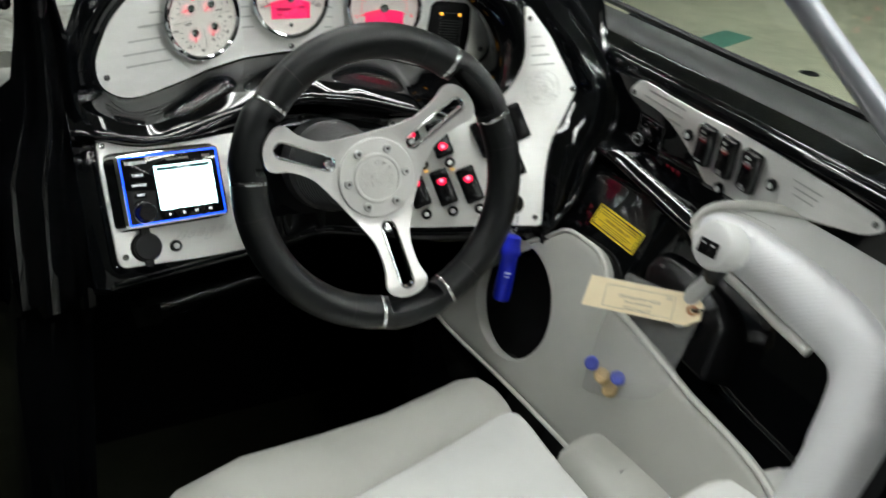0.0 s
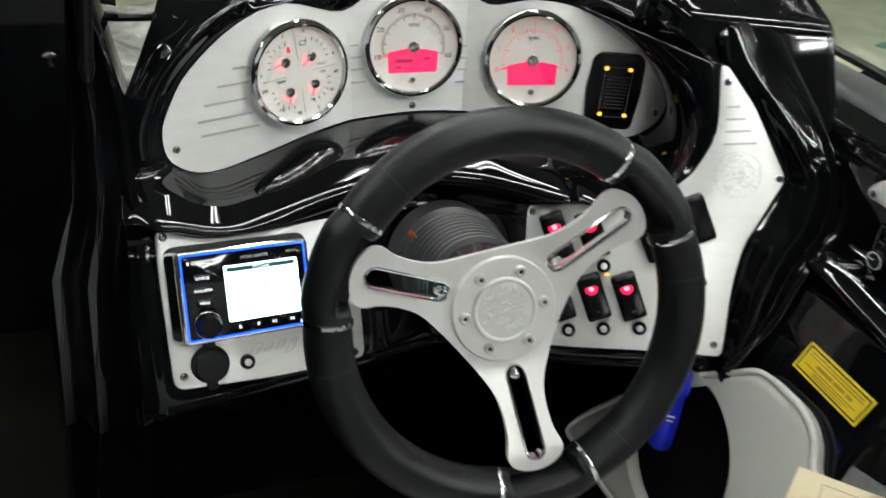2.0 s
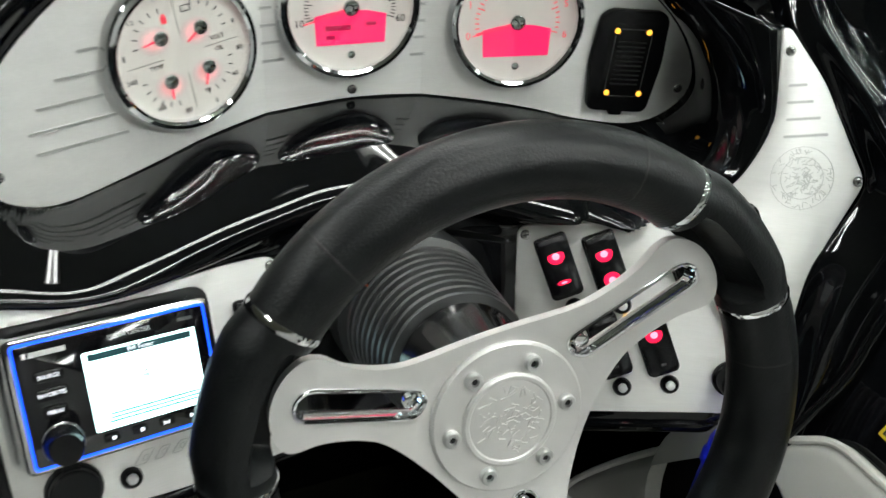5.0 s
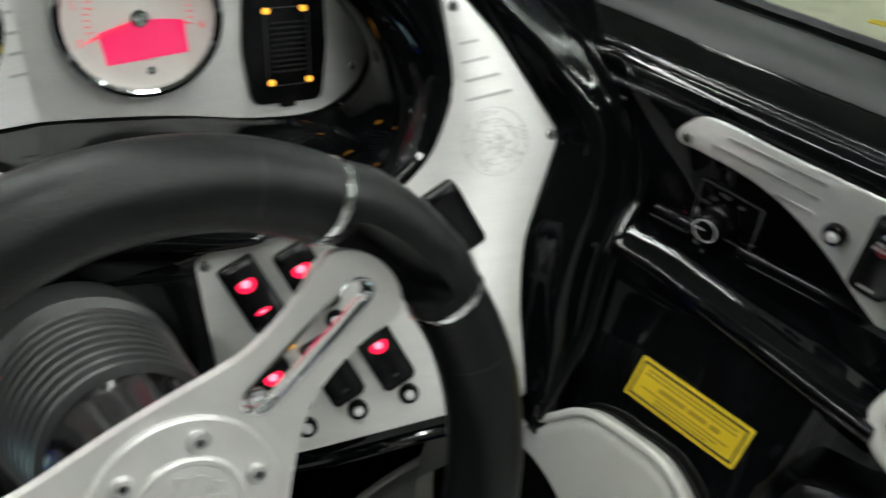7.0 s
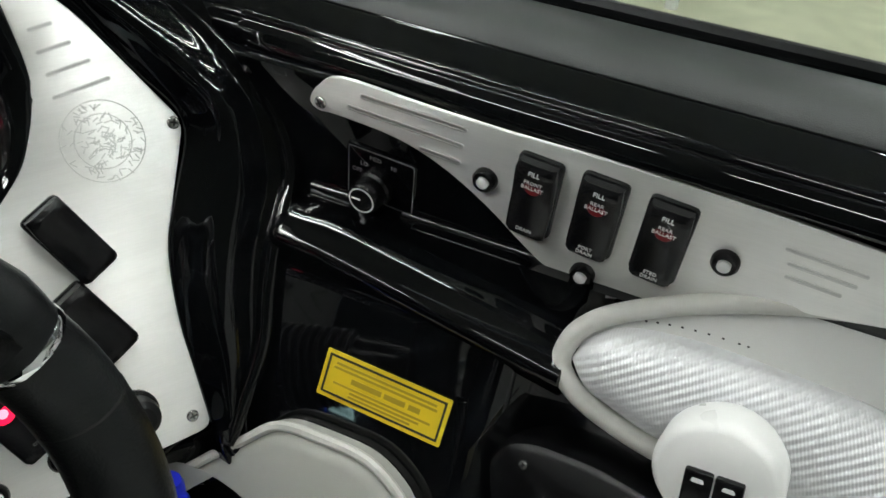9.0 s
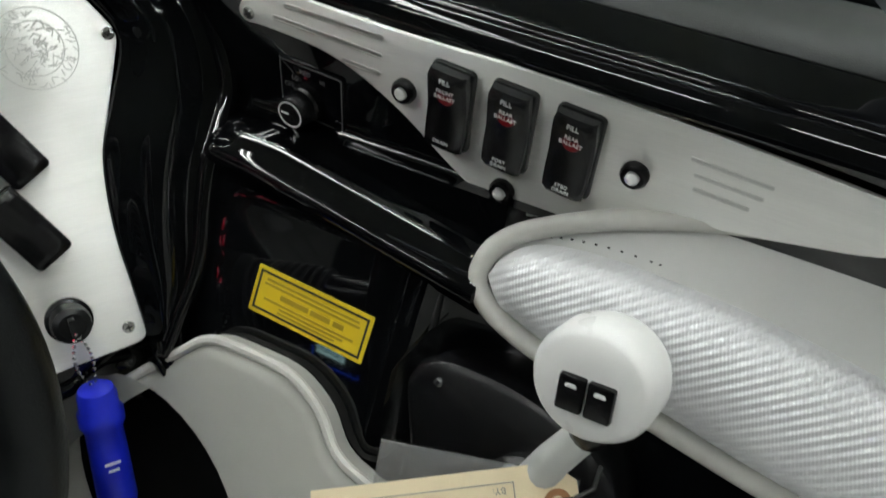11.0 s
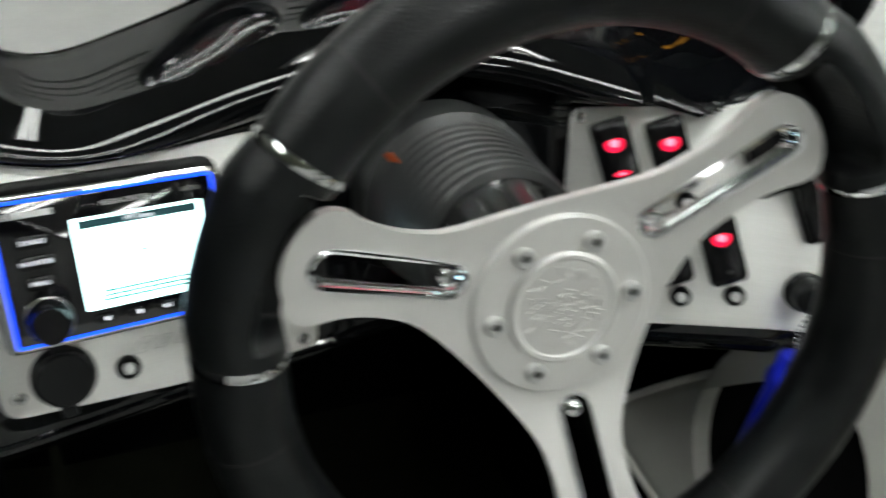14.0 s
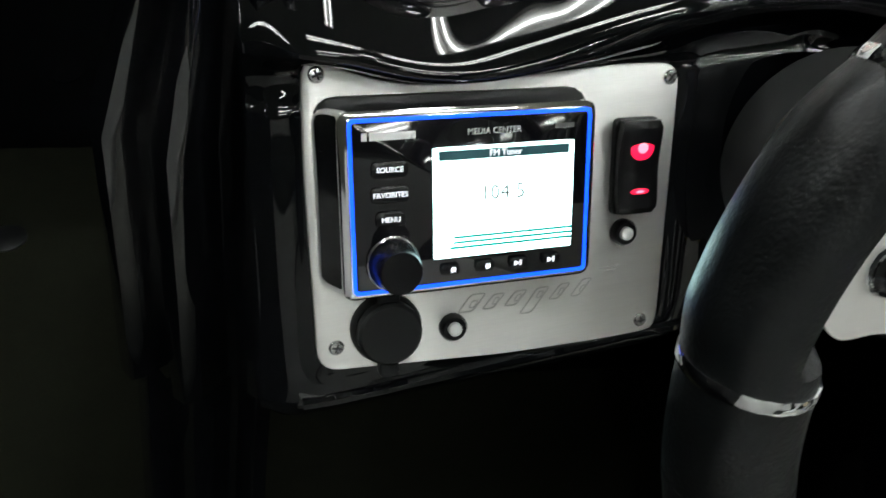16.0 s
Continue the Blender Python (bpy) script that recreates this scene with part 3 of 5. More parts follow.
# ---- setting: cockpit sides, floor, hall ----
def side_wall():
    """Moulded cockpit side swept fore and aft: (x, z) profile from the coaming down to the floor."""
    prof = [(0.505, 0.70), (0.505, 1.026), (0.502, 1.033), (0.497, 1.036), (0.487, 1.033), (0.478, 1.03), (0.44, 1.02), (0.434, 1.0145), (0.429, 1.0145), (0.424, 1.018), (0.405, 1.0145),
            (0.394, 1.0105), (0.389, 1.007), (0.3865, 1.003), (0.3845, 0.998), (0.3852, 0.994), (0.3855, 0.985), (0.3885, 0.955), (0.3912, 0.925), (0.3905, 0.9165), (0.386, 0.913),
            (0.376, 0.9122), (0.3625, 0.9085), (0.3485, 0.902), (0.3445, 0.8985), (0.3435, 0.894), (0.3455, 0.888), (0.3525, 0.8795), (0.3528, 0.872), (0.348, 0.862), (0.338, 0.844),
            (0.3251, 0.8207), (0.285, 0.7435), (0.2, 0.58), (0.185, 0.5), (0.18, 0.02), (0.18, -0.02), (0.40, -0.02)]
    # round the edges of the upper profile
    q = prof[1:34]
    fine = [q[0]]
    for i in range(len(q) - 1):
        p0, p1, p2, p3 = (np.array(q[min(max(i + j, 0), len(q) - 1)]) for j in (-1, 0, 1, 2))
        for t in (1 / 3, 2 / 3, 1.0):
            fine.append(tuple(0.5 * (2 * p1 + (p2 - p0) * t + (2 * p0 - 5 * p1 + 4 * p2 - p3) * t * t + (3 * p1 - p0 - 3 * p2 + p3) * t ** 3)))
    prof = prof[:1] + fine + prof[34:]
    ys = np.concatenate([np.linspace(0.2, 0.06, 5), np.linspace(0.052, 0.03, 7), np.linspace(0.02, -0.10, 8), np.linspace(-0.115, -0.20, 14), np.linspace(-0.22, -1.3, 18)])
    loops = []
    for y in ys:
        back = float(sstep((-0.125 - y) / 0.06))
        row = []
        for x, z in prof:
            if z > 0.9955 or (x > 0.39 and z < 0.9):
                f = 0.05 * (y + 0.1)
            elif z > 0.905:
                f = -0.0146 * (y + 0.1)
            else:
                f = -0.037 * (y + 0.064) + back * 0.055 * float(sstep((z - 0.5) / 0.15))
            dz = 0.0
            if 0.876 < z < 0.9125 and x < 0.377:
                f = 0.004 + 0.02 * min(y, 0) + 0.07 * float(sstep((-0.168 - y) / 0.022))
                dz = -0.003 - 0.14 * min(max(-y, 0), 0.2)
                # dies into the corner moulding
                f += 0.05 * float(sstep((y - 0.036) / 0.014))
            row.append((x + f, y, z + dz))
        loops.append(row)
    bm = loft(bmesh.new(), loops)
    return solo("wall_starboard", bm, GEL, "glossy black moulded cockpit side with a ledge", "wall", kind="structure")


side_wall()


def strip(name, pts, y0, y1, material, label, thick=0.004):
    """A flat band on the coaming, swept fore and aft."""
    loops = []
    for y in np.linspace(y0, y1, 24):
        f = 0.05 * (y + 0.1)
        top = [(x + f, y, z) for x, z in pts]
        loops.append(top + [(x, y_, z - thick) for x, y_, z in reversed(top)])
    return solo(name, loft(bmesh.new(), loops), material, label, "trim", kind="structure")


strip("trim_inner", [(0.3925, 1.0092), (0.3930, 1.0114), (0.3946, 1.0134), (0.397, 1.0147), (0.401, 1.0157), (0.410, 1.0180), (0.420, 1.0210), (0.424, 1.0212), (0.426, 1.019)], 0.42, -1.2, GEL, "glossy black moulded coaming lip")
strip("trim_outer", [(0.4355, 1.018), (0.440, 1.0235), (0.455, 1.0285), (0.478, 1.0345), (0.483, 1.033)], 0.42, -1.2, SATINGREY, "broad satin dark grey vinyl coaming pad")


def windshield():
    ob = thing("windshield", "clear side windshield in a black rubber seal and grey frame", "windshield", kind="structure")
    seal, pane = [], []
    ys = np.linspace(0.75, -0.42, 16)
    foot = [Vector((0.492 + 0.045 * (y + 0.1) + 0.05 * max(y, 0), y, 1.036)) for y in ys]
    part("seal", tube(foot, 0.006, 8), RUBBER, ob, "black rubber seal")
    bm = bmesh.new()
    rows = []
    for k in (0, 1):
        rows.append([[p + Vector((0.006 * k, 0, 0)), p + Vector((0.006 * k - 0.10, 0.0, 0.36))] for p in foot])
    loops = [[a[0], a[1], b[1], b[0]] for a, b in zip(rows[0], rows[1])]
    pane = part("pane", loft(bm, loops), GLASS, ob, "clear safety glass")
    pane.visible_shadow = False
    a, b = Vector((0.433, -0.367, 1.02)), Vector((0.360, -0.218, 1.160))
    d = (b - a).normalized()
    part("frame", tube([a, b, b + d * 0.35], 0.0135, 10), FRAMEGREY, ob, "grey anodised aluminium post")
    return ob


windshield()


def plain(name, c, s, material, label, category, kind="structure"):
    return solo(name, box(bmesh.new(), c, s), material, label, category, kind=kind, smooth=False)


plain("floor", (-0.3, 0.5, -0.02), (1.9, 4.2, 0.04), OLIVE, "dark carpeted cockpit floor", "floor")
plain("wall_bulkhead", (0.1, 0.70, 0.39), (0.98, 0.02, 0.78), GEL, "black bulkhead closing the footwell", "wall")
# footwell side and inner plate, added to stop hall light leaking under the dash
plain("wall_footwell", (0.315, 0.445, 0.375), (0.03, 0.49, 0.76), GEL, "black side closing the footwell under the dash", "wall")
plain("wall_light_stop", (0.06, 0.45, 0.772), (0.90, 0.50, 0.012), GEL, "added black plate keeping hall light out of the footwell", "wall")
# two white walls added out of view; they brighten the aluminium plates
plain("wall_aft", (-0.35, -1.33, 0.6), (1.68, 0.06, 1.24), WHITE, "unseen white wall added behind the helm to reflect light", "wall")
plain("wall_starboard_aft", (0.36, -0.97, 0.62), (0.04, 0.64, 0.74), WHITE, "unseen white side wall added aft to reflect light", "wall")
plain("wall_bow", (-0.78, 1.35, 0.5), (0.84, 0.02, 1.0), GEL, "black bow bulkhead across the walkway", "wall")
plain("wall_port", (-1.2, 0.1, 0.62), (0.02, 3.4, 1.28), GEL, "black cockpit side opposite the helm", "wall")
plain("ground", (0, 0, -1.0), (60, 60, 0.1), CONCRETE, "pale stained concrete hall floor", "ground")
plain("ceiling", (0, 0, 4.3), (26, 26, 0.1), HALL, "plain painted hall ceiling", "ceiling")
# south and west, out of view, are paler to throw light back
for nm, c, s in (("wall_north", (0, 13, 1.6), (26, 0.1, 5.4)), ("wall_south", (0, -13, 1.6), (26, 0.1, 5.4)),
                 ("wall_east", (13, 0, 1.6), (0.1, 26, 5.4)), ("wall_west", (-13, 0, 1.6), (0.1, 26, 5.4))):
    plain(nm, c, s, BOUNCE_WHITE if nm in ("wall_south", "wall_west") else HALL, "plain painted hall wall", "wall")


def tube_lamp(x, y, deg=0):
    ob = thing("ceiling_light", "white fluorescent ceiling light with two long tubes", "lamp", pose(x, y, 4.1, 0, 0, deg), "hall ceiling lights")
    part("housing", slab(rrect(0.34, 2.5, 0.02), 0.02, 0.12, 0.0), WHITEPL, ob)
    for k in (-0.09, 0.09):
        part("tube", tube([(k, -1.2, 0.0), (k, 1.2, 0.0)], 0.017, 8), TUBE, ob, "glowing fluorescent tube")
    return ob


LAMP = tube_lamp(-1.2, 2.2, 90)
for x, y, deg in LAMPS:
    copy_thing(LAMP, pose(x, y, 4.1, 0, 0, deg))


# ---- panels ----
def panel(name, label, m, edge, screws, thick=0.0022):
    ob = thing(name, label, "panel", m)
    part("plate", slab(edge, 0, thick, 0.0015), ALU, ob, "brushed aluminium plate")
    for i, (u, v) in enumerate(screws):
        screw(ob, u, v, thick, 0.0040, 20 + 25 * i)
    return ob


def groove(parent, u, v, length, deg, w=0.0016, h=0.0022):
    pts = turned(stadium(-length / 2, length / 2, w, 6), deg, u, v)
    part("groove", ring(pts, inset(pts, w * 0.55), h - 0.0004, h + 0.0005), ETCH, parent, "pressed louvre rim")
    part("groove", slab(inset(pts, w * 0.55), h - 0.0004, h + 0.0002), SLOT, parent, "pressed louvre")


radio_panel = panel("radio_surround", "brushed aluminium dash plate round the radio", RADIO, RADIO_EDGE, [(-0.0575, 0.0743), (0.1294, 0.0535), (-0.0637, -0.0618), (0.111, -0.082)])
# cut script under the radio, as a plain slanted shape
for i, (lo, hi, w) in enumerate(((-0.0045, 0.0055, 0.011), (-0.0045, 0.004, 0.009), (-0.0045, 0.004, 0.0095), (-0.0105, 0.004, 0.0095), (-0.0045, 0.0045, 0.0085), (-0.0045, 0.0055, 0.008))):
    x0, y0 = 0.010 + 0.0128 * i, -0.0525 - 0.0006 * i
    pts = round_loop(turned([(-w / 2 + 0.6 * lo, lo), (w / 2 - 0.002 + 0.6 * lo, lo), (w / 2 + 0.6 * hi, hi), (-w / 2 + 0.002 + 0.6 * hi, hi)], -5, x0, y0), 0.0022, 3)
    part("engraving", ring(pts, inset(pts, 0.0006), 0.0021, 0.0026), ETCH, radio_panel, "fine engraved outline")
    cut = round_loop(turned([(-w / 6, -0.0022), (w / 6, -0.0022), (w / 6 + 0.0022, 0.0018), (-w / 6 + 0.0022, 0.0018)], -5, x0, y0), 0.001, 2)
    part("engraving", ring(cut, inset(cut, 0.0005), 0.0021, 0.0026), ETCH, radio_panel, "fine engraved outline")
part("engraving", bars([(0.092, -0.0465, 0.012, 0.0006), (0.093, -0.0485, 0.008, 0.0006)], 0.0021), ETCH, radio_panel, "fine engraved strokes")

switch_panel = panel("switch_panel", "brushed aluminium dash plate with rocker switches", SWITCH, SWITCH_EDGE,
                     [(-0.138, 0.0208), (0.0439, 0.1805), (0.112, 0.0882), (0.0728, -0.0966), (-0.124, -0.116)])
for u, v, le in ((0.0535, 0.156, 0.012), (0.0575, 0.1437, 0.018), (0.062, 0.1315, 0.024), (0.066, 0.119, 0.032)):
    groove(switch_panel, u, v, le, 9, 0.0012)
# round engraved emblem: rings and plain strokes
for r in (0.0245, 0.0165):
    part("emblem", moved(ring(circle(r, 40), circle(r - 0.0005, 40), 0.0021, 0.0025), pose(0.069, 0.0865, 0)), ETCH, switch_panel, "engraved round emblem")
rnd = random.Random(4)
bm = bmesh.new()
for i in range(150):
    a, r = rnd.uniform(0, 6.28), rnd.uniform(0.002, 0.0235)
    slab(turned([(-0.002, -0.0003), (0.002, -0.0003), (0.002, 0.0003), (-0.002, 0.0003)], rnd.uniform(0, 180), 0.069 + r * math.cos(a), 0.0865 + r * math.sin(a)), 0.0021, 0.0024, bm=bm)
part("emblem", bm, ETCH, switch_panel, "engraved strokes")


def gauge_panel():
    ob = thing("gauge_panel", "brushed aluminium gauge plate bent in three facets", "panel")
    # three facets cut from one outline, joined along the folds
    bm = bmesh.new()
    edge = GAUGE_EDGE
    def put(p, h):
        x, z = p
        return (x, float(gauge_y(np.array(x), np.array(z))) - h, z)
    vs = [bm.verts.new(put(p, 0.0)) for p in edge]
    bm.faces.new(vs)
    for x in (-0.072, 0.055):
        bmesh.ops.bisect_plane(bm, geom=list(bm.verts) + list(bm.edges) + list(bm.faces), plane_co=(x, 0, 0), plane_no=(1, 0, 0))
    bmesh.ops.triangulate(bm, faces=list(bm.faces))
    for v in bm.verts:
        v.co.y = float(gauge_y(np.array(v.co.x), np.array(v.co.z)))
    ext = bmesh.ops.extrude_face_region(bm, geom=list(bm.faces))
    for v in ext["geom"]:
        if isinstance(v, bmesh.types.BMVert):
            v.co.y -= 0.0022
    me = mesh_from("plate", bm, ALU_UPRIGHT, True)
    me.set_sharp_from_angle(angle=radians(8))
    plate = new("plate", me)
    plate.parent = ob
    tagged(plate, "brushed aluminium plate")
    for (m, u, v) in ((GAUGE_L, -0.083, -0.031), (GAUGE_C, -0.0835, 0.0685), (GAUGE_C, 0.0015, -0.0225), (GAUGE_C, 0.0745, 0.075), (GAUGE_R, 0.108, -0.026)):
        mm = at(m, u, v, 0.0)
        head = part("screw", moved(lathe([(0.004, 0), (0.004, 0.003), (0.0032, 0.004), (0.0018, 0.0042)], 16), mm), STEEL, ob, "steel cross-head screw")
        part("slot", moved(bars([(0, 0, 0.005, 0.0009), (0, 0, 0.0009, 0.005)], 0.0041), mm), INK, head)
    def lou(m, u, v, le, deg):
        pts = turned(stadium(-le / 2, le / 2, 0.0012, 6), deg, u, v)
        part("groove", moved(ring(pts, inset(pts, 0.0006), 0.0018, 0.0028), m), ETCH, ob, "pressed louvre rim")
        part("groove", moved(slab(inset(pts, 0.0006), 0.0018, 0.0024), m), SLOT, ob, "pressed louvre")
    for i, (u, v, le) in enumerate(((-0.012, 0.040, 0.012), (-0.020, 0.0245, 0.030), (-0.029, 0.008, 0.042), (-0.030, -0.0075, 0.056), (-0.026, -0.022, 0.060))):
        lou(GAUGE_L, u, v, le, 1)
    for i, v in enumerate((0.046, 0.033, 0.020, 0.006)):
        lou(GAUGE_C, -0.066, v, 0.012 + 0.005 * i, 3)
        lou(GAUGE_C, 0.064, v - 0.004, 0.012 + 0.005 * i, 0)
    return ob


gauge_panel()


# ---- gauges ----
def gauge(name, label, m, r=0.0545):
    ob = thing(name, label, "gauge", m, "dash gauges")
    prof = [(r + 0.001, 0.0005), (r + 0.001, 0.008), (r - 0.001, 0.011), (r - 0.004, 0.0118), (r - 0.006, 0.0105), (r - 0.0066, 0.006)]
    bm = bmesh.new()
    n = 48
    loft(bm, [[(a * math.cos(2 * math.pi * i / n), a * math.sin(2 * math.pi * i / n), z) for i in range(n)] for a, z in prof], False, False)
    part("bezel", bm, CHROME, ob, "chrome bezel")
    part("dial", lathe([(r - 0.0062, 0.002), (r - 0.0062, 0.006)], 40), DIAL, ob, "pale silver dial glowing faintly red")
    glass = part("lens", lathe([(r - 0.0064, 0.0095), (r - 0.0066, 0.0105)], 40), GLASS, ob, "clear lens")
    glass.visible_shadow = False
    return ob


def ticks(ob, r, a0, a1, n, ln, wd, material, every=1, h=0.0062, cx=0, cy=0):
    bm = bmesh.new()
    for i in range(n):
        a = a0 + (a1 - a0) * i / (n - 1)
        c, s = math.cos(radians(a)), math.sin(radians(a))
        k = ln if i % every == 0 else ln * 0.55
        slab(turned([(r - k, -wd / 2), (r, -wd / 2), (r, wd / 2), (r - k, wd / 2)], a, cx, cy), h - 0.0003, h + 0.0002, bm=bm)
    part("scale", bm, material, ob, "printed scale marks")


def words(ob, text, size, x, y, h, material, deg=0.0, name="lettering", align="CENTER"):
    return part(name, text_bm(text, size, x, y, h, deg, align), material, ob, smooth=False)


def needle(ob, deg, ln, cx=0.0, cy=0.0, r=0.006, material=None, w=0.0016):
    part("needle", moved(slab([(-0.004, -w * 0.6), (ln, -w * 0.25), (ln, w * 0.25), (-0.004, w * 0.6)], 0.0072, 0.0078), pose(cx, cy, 0, 0, 0, deg)), material or NEEDLE, ob, "red lit needle")
    part("hub", moved(lathe([(r, 0.0064), (r, 0.0086), (r * 0.8, 0.0093)], 20), pose(cx, cy, 0)), CHROME, ob, "chrome needle hub")


def lcd(ob):
    pts = [(-0.027, -0.028), (0.027, -0.028), (0.028, -0.006), (0.014, -0.003), (0.0, -0.002), (-0.014, -0.003), (-0.028, -0.006)]
    part("display", slab(pts, 0.0055, 0.0064), PINK, ob, "glowing pink display")
    return ob


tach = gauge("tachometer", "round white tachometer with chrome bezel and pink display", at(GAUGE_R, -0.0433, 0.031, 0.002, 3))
ticks(tach, 0.0345, 195, -16, 31, 0.006, 0.0008, REDINK, 5)
for i in range(7):
    a = radians(195 - 211 * i / 6)
    words(tach, str(i), 0.0082, 0.0410 * math.cos(a), 0.0410 * math.sin(a), 0.0062, REDINK)
words(tach, "RPM", 0.0062, 0.0, 0.0235, 0.0062, INK)
lcd(tach)
needle(tach, 196, 0.038, material=NEEDLE)
part("button", moved(lathe([(0.003, 0.006), (0.003, 0.0075), (0.002, 0.008)], 14), pose(0, -0.036, 0)), CHROME, tach, "small chrome setting stud")

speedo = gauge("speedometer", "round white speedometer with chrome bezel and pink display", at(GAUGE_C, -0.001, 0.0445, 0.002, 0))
ticks(speedo, 0.0355, 195, -15, 51, 0.006, 0.0007, INK, 5)
for i, v in enumerate((10, 20, 30, 40, 50, 60)):
    a = radians(195 - 210 * i / 5)
    words(speedo, str(v), 0.0080, 0.0408 * math.cos(a), 0.0408 * math.sin(a), 0.0062, INK)
words(speedo, "MPH", 0.006, 0.0, 0.0225, 0.0062, INK)
lcd(speedo)
part("display_text", bars([(-0.010, -0.015, 0.02, 0.004), (0.016, -0.013, 0.008, 0.003), (-0.016, -0.022, 0.007, 0.003)], 0.0064), DARKPINK, speedo, "darker display segments")
needle(speedo, 197, 0.038)
part("button", moved(lathe([(0.003, 0.006), (0.003, 0.0075), (0.002, 0.008)], 14), pose(0, -0.036, 0)), CHROME, speedo, "small chrome setting stud")

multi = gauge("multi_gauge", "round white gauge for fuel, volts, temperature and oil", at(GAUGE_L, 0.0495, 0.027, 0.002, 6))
part("divider", bars([(0, 0.028, 0.0005, 0.028), (0, -0.028, 0.0005, 0.028), (-0.028, 0, 0.026, 0.0005), (0.028, 0, 0.026, 0.0005)], 0.0061), GREYINK, multi, "thin dividing lines")
for cx, cy, d, a0, a1 in ((-0.014, 0.015, 190, 180, 90), (0.015, 0.015, 215, 90, 0), (-0.014, -0.016, 265, 180, 270), (0.015, -0.014, 250, 0, -90)):
    # stacked discs imitate the red light fading out from the hub
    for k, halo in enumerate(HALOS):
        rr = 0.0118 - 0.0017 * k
        part("glow", moved(lathe([(rr, 0.0055), (rr, 0.00602 + 0.00004 * k)], 24, ratio=0.85), pose(cx + 0.004 * math.cos(radians(d)), cy + 0.004 * math.sin(radians(d)), 0)), halo, multi, "red needle light painted on the dial round the hub")
    needle(multi, d, 0.013, cx, cy, 0.0050, NEEDLE, 0.0014)
    ticks(multi, 0.0225, a0, a1, 6, 0.0035, 0.0007, INK, 1, cx=cx * 0.8, cy=cy * 0.8)
for tx, x, y, sz, mt in (("F", -0.012, 0.041, 0.005, INK), ("1/2", -0.031, 0.030, 0.0042, INK), ("E", -0.041, 0.008, 0.005, INK), ("16", 0.010, 0.042, 0.0045, INK),
                         ("8", 0.040, 0.012, 0.0048, INK), ("VOLT", 0.026, 0.0045, 0.0042, INK), ("OIL", 0.026, -0.004, 0.0042, INK), ("80", 0.041, -0.008, 0.005, INK),
                         ("40", 0.034, -0.026, 0.0048, INK), ("0", 0.016, -0.041, 0.0052, INK), ("PSI", 0.011, -0.031, 0.0036, INK), ("TEMP", -0.021, -0.004, 0.0042, INK),
                         ("240", -0.040, -0.009, 0.005, INK), ("160", -0.025, -0.033, 0.0048, INK), ("80", -0.006, -0.041, 0.005, INK)):
    words(multi, tx, sz, x, y, 0.0062, mt)
part("pump_mark", bars([(-0.0085, 0.026, 0.004, 0.005), (-0.0085, 0.0293, 0.0028, 0.001)], 0.0061), REDINK, multi)
part("battery_mark", ring(rrect(0.007, 0.0045, 0.0005, 2), rrect(0.0058, 0.0033, 0.0004, 2), 0.006, 0.0064), INK, multi).location = (0.008, 0.030, 0)

# ---- keypad with four amber lights ----
pad = thing("keypad", "black flush keypad with four amber lights", "keypad", at(GAUGE_R, 0.0557, -0.002, 0.002, -2))
part("body", slab(round_loop([(-0.028, -0.043), (0.026, -0.044), (0.031, 0.0), (0.029, 0.038), (0.022, 0.044), (-0.022, 0.044), (-0.030, 0.038), (-0.033, 0.0)], 0.008), 0, 0.006, 0.002), PLASTIC, pad)
part("face", slab(rrect(0.042, 0.066, 0.006), 0.0058, 0.0066, 0.0004), PLASTIC, pad, "dark glossy face")
for x, y in ((-0.015, 0.027), (0.0125, 0.027), (-0.0135, -0.026), (0.0155, -0.026)):
    part("light", moved(lathe([(0.0024, 0.0064), (0.0024, 0.0072), (0.0015, 0.0078)], 14), pose(x, y, 0)), AMBER, pad, "lit amber lamp")
part("outline", ring(rrect(0.032, 0.058, 0.006), rrect(0.031, 0.057, 0.0055), 0.0064, 0.0068), FAINT, pad, "thin grey outline")
part("louvres", bars([(0, -0.018 + 0.004 * k, 0.024, 0.0012) for k in range(10)], 0.0066, 0.0005), INK, pad, "fine moulded ribs")
part("tab", slab(rrect(0.012, 0.006, 0.002), 0, 0.005, 0.001), PLASTIC, pad).location = (-0.001, -0.044, 0)


# ---- rocker switches ----
def rocker_body(w=0.0245, ln=0.050, lift=0.0):
    bm = bmesh.new()
    loops = []
    n = 14
    for i in range(n + 1):
        s = -1 + 2 * i / n
        y = s * ln / 2
        hw = w / 2 * (1 - 0.10 * abs(s) ** 4)
        top = 0.0085 + 0.0045 * (abs(s) ** 1.4) * (1 if s > 0 else 0.55) + lift * (0.5 + 0.5 * s)
        if i in (0, n):
            top -= 0.003
        loops.append([(-hw, y, 0.0), (-hw, y, top - 0.0022), (-hw + 0.0022, y, top - 0.0004), (0, y, top), (hw - 0.0022, y, top - 0.0004), (hw, y, top - 0.0022), (hw, y, 0.0)])
    return loft(bm, loops)


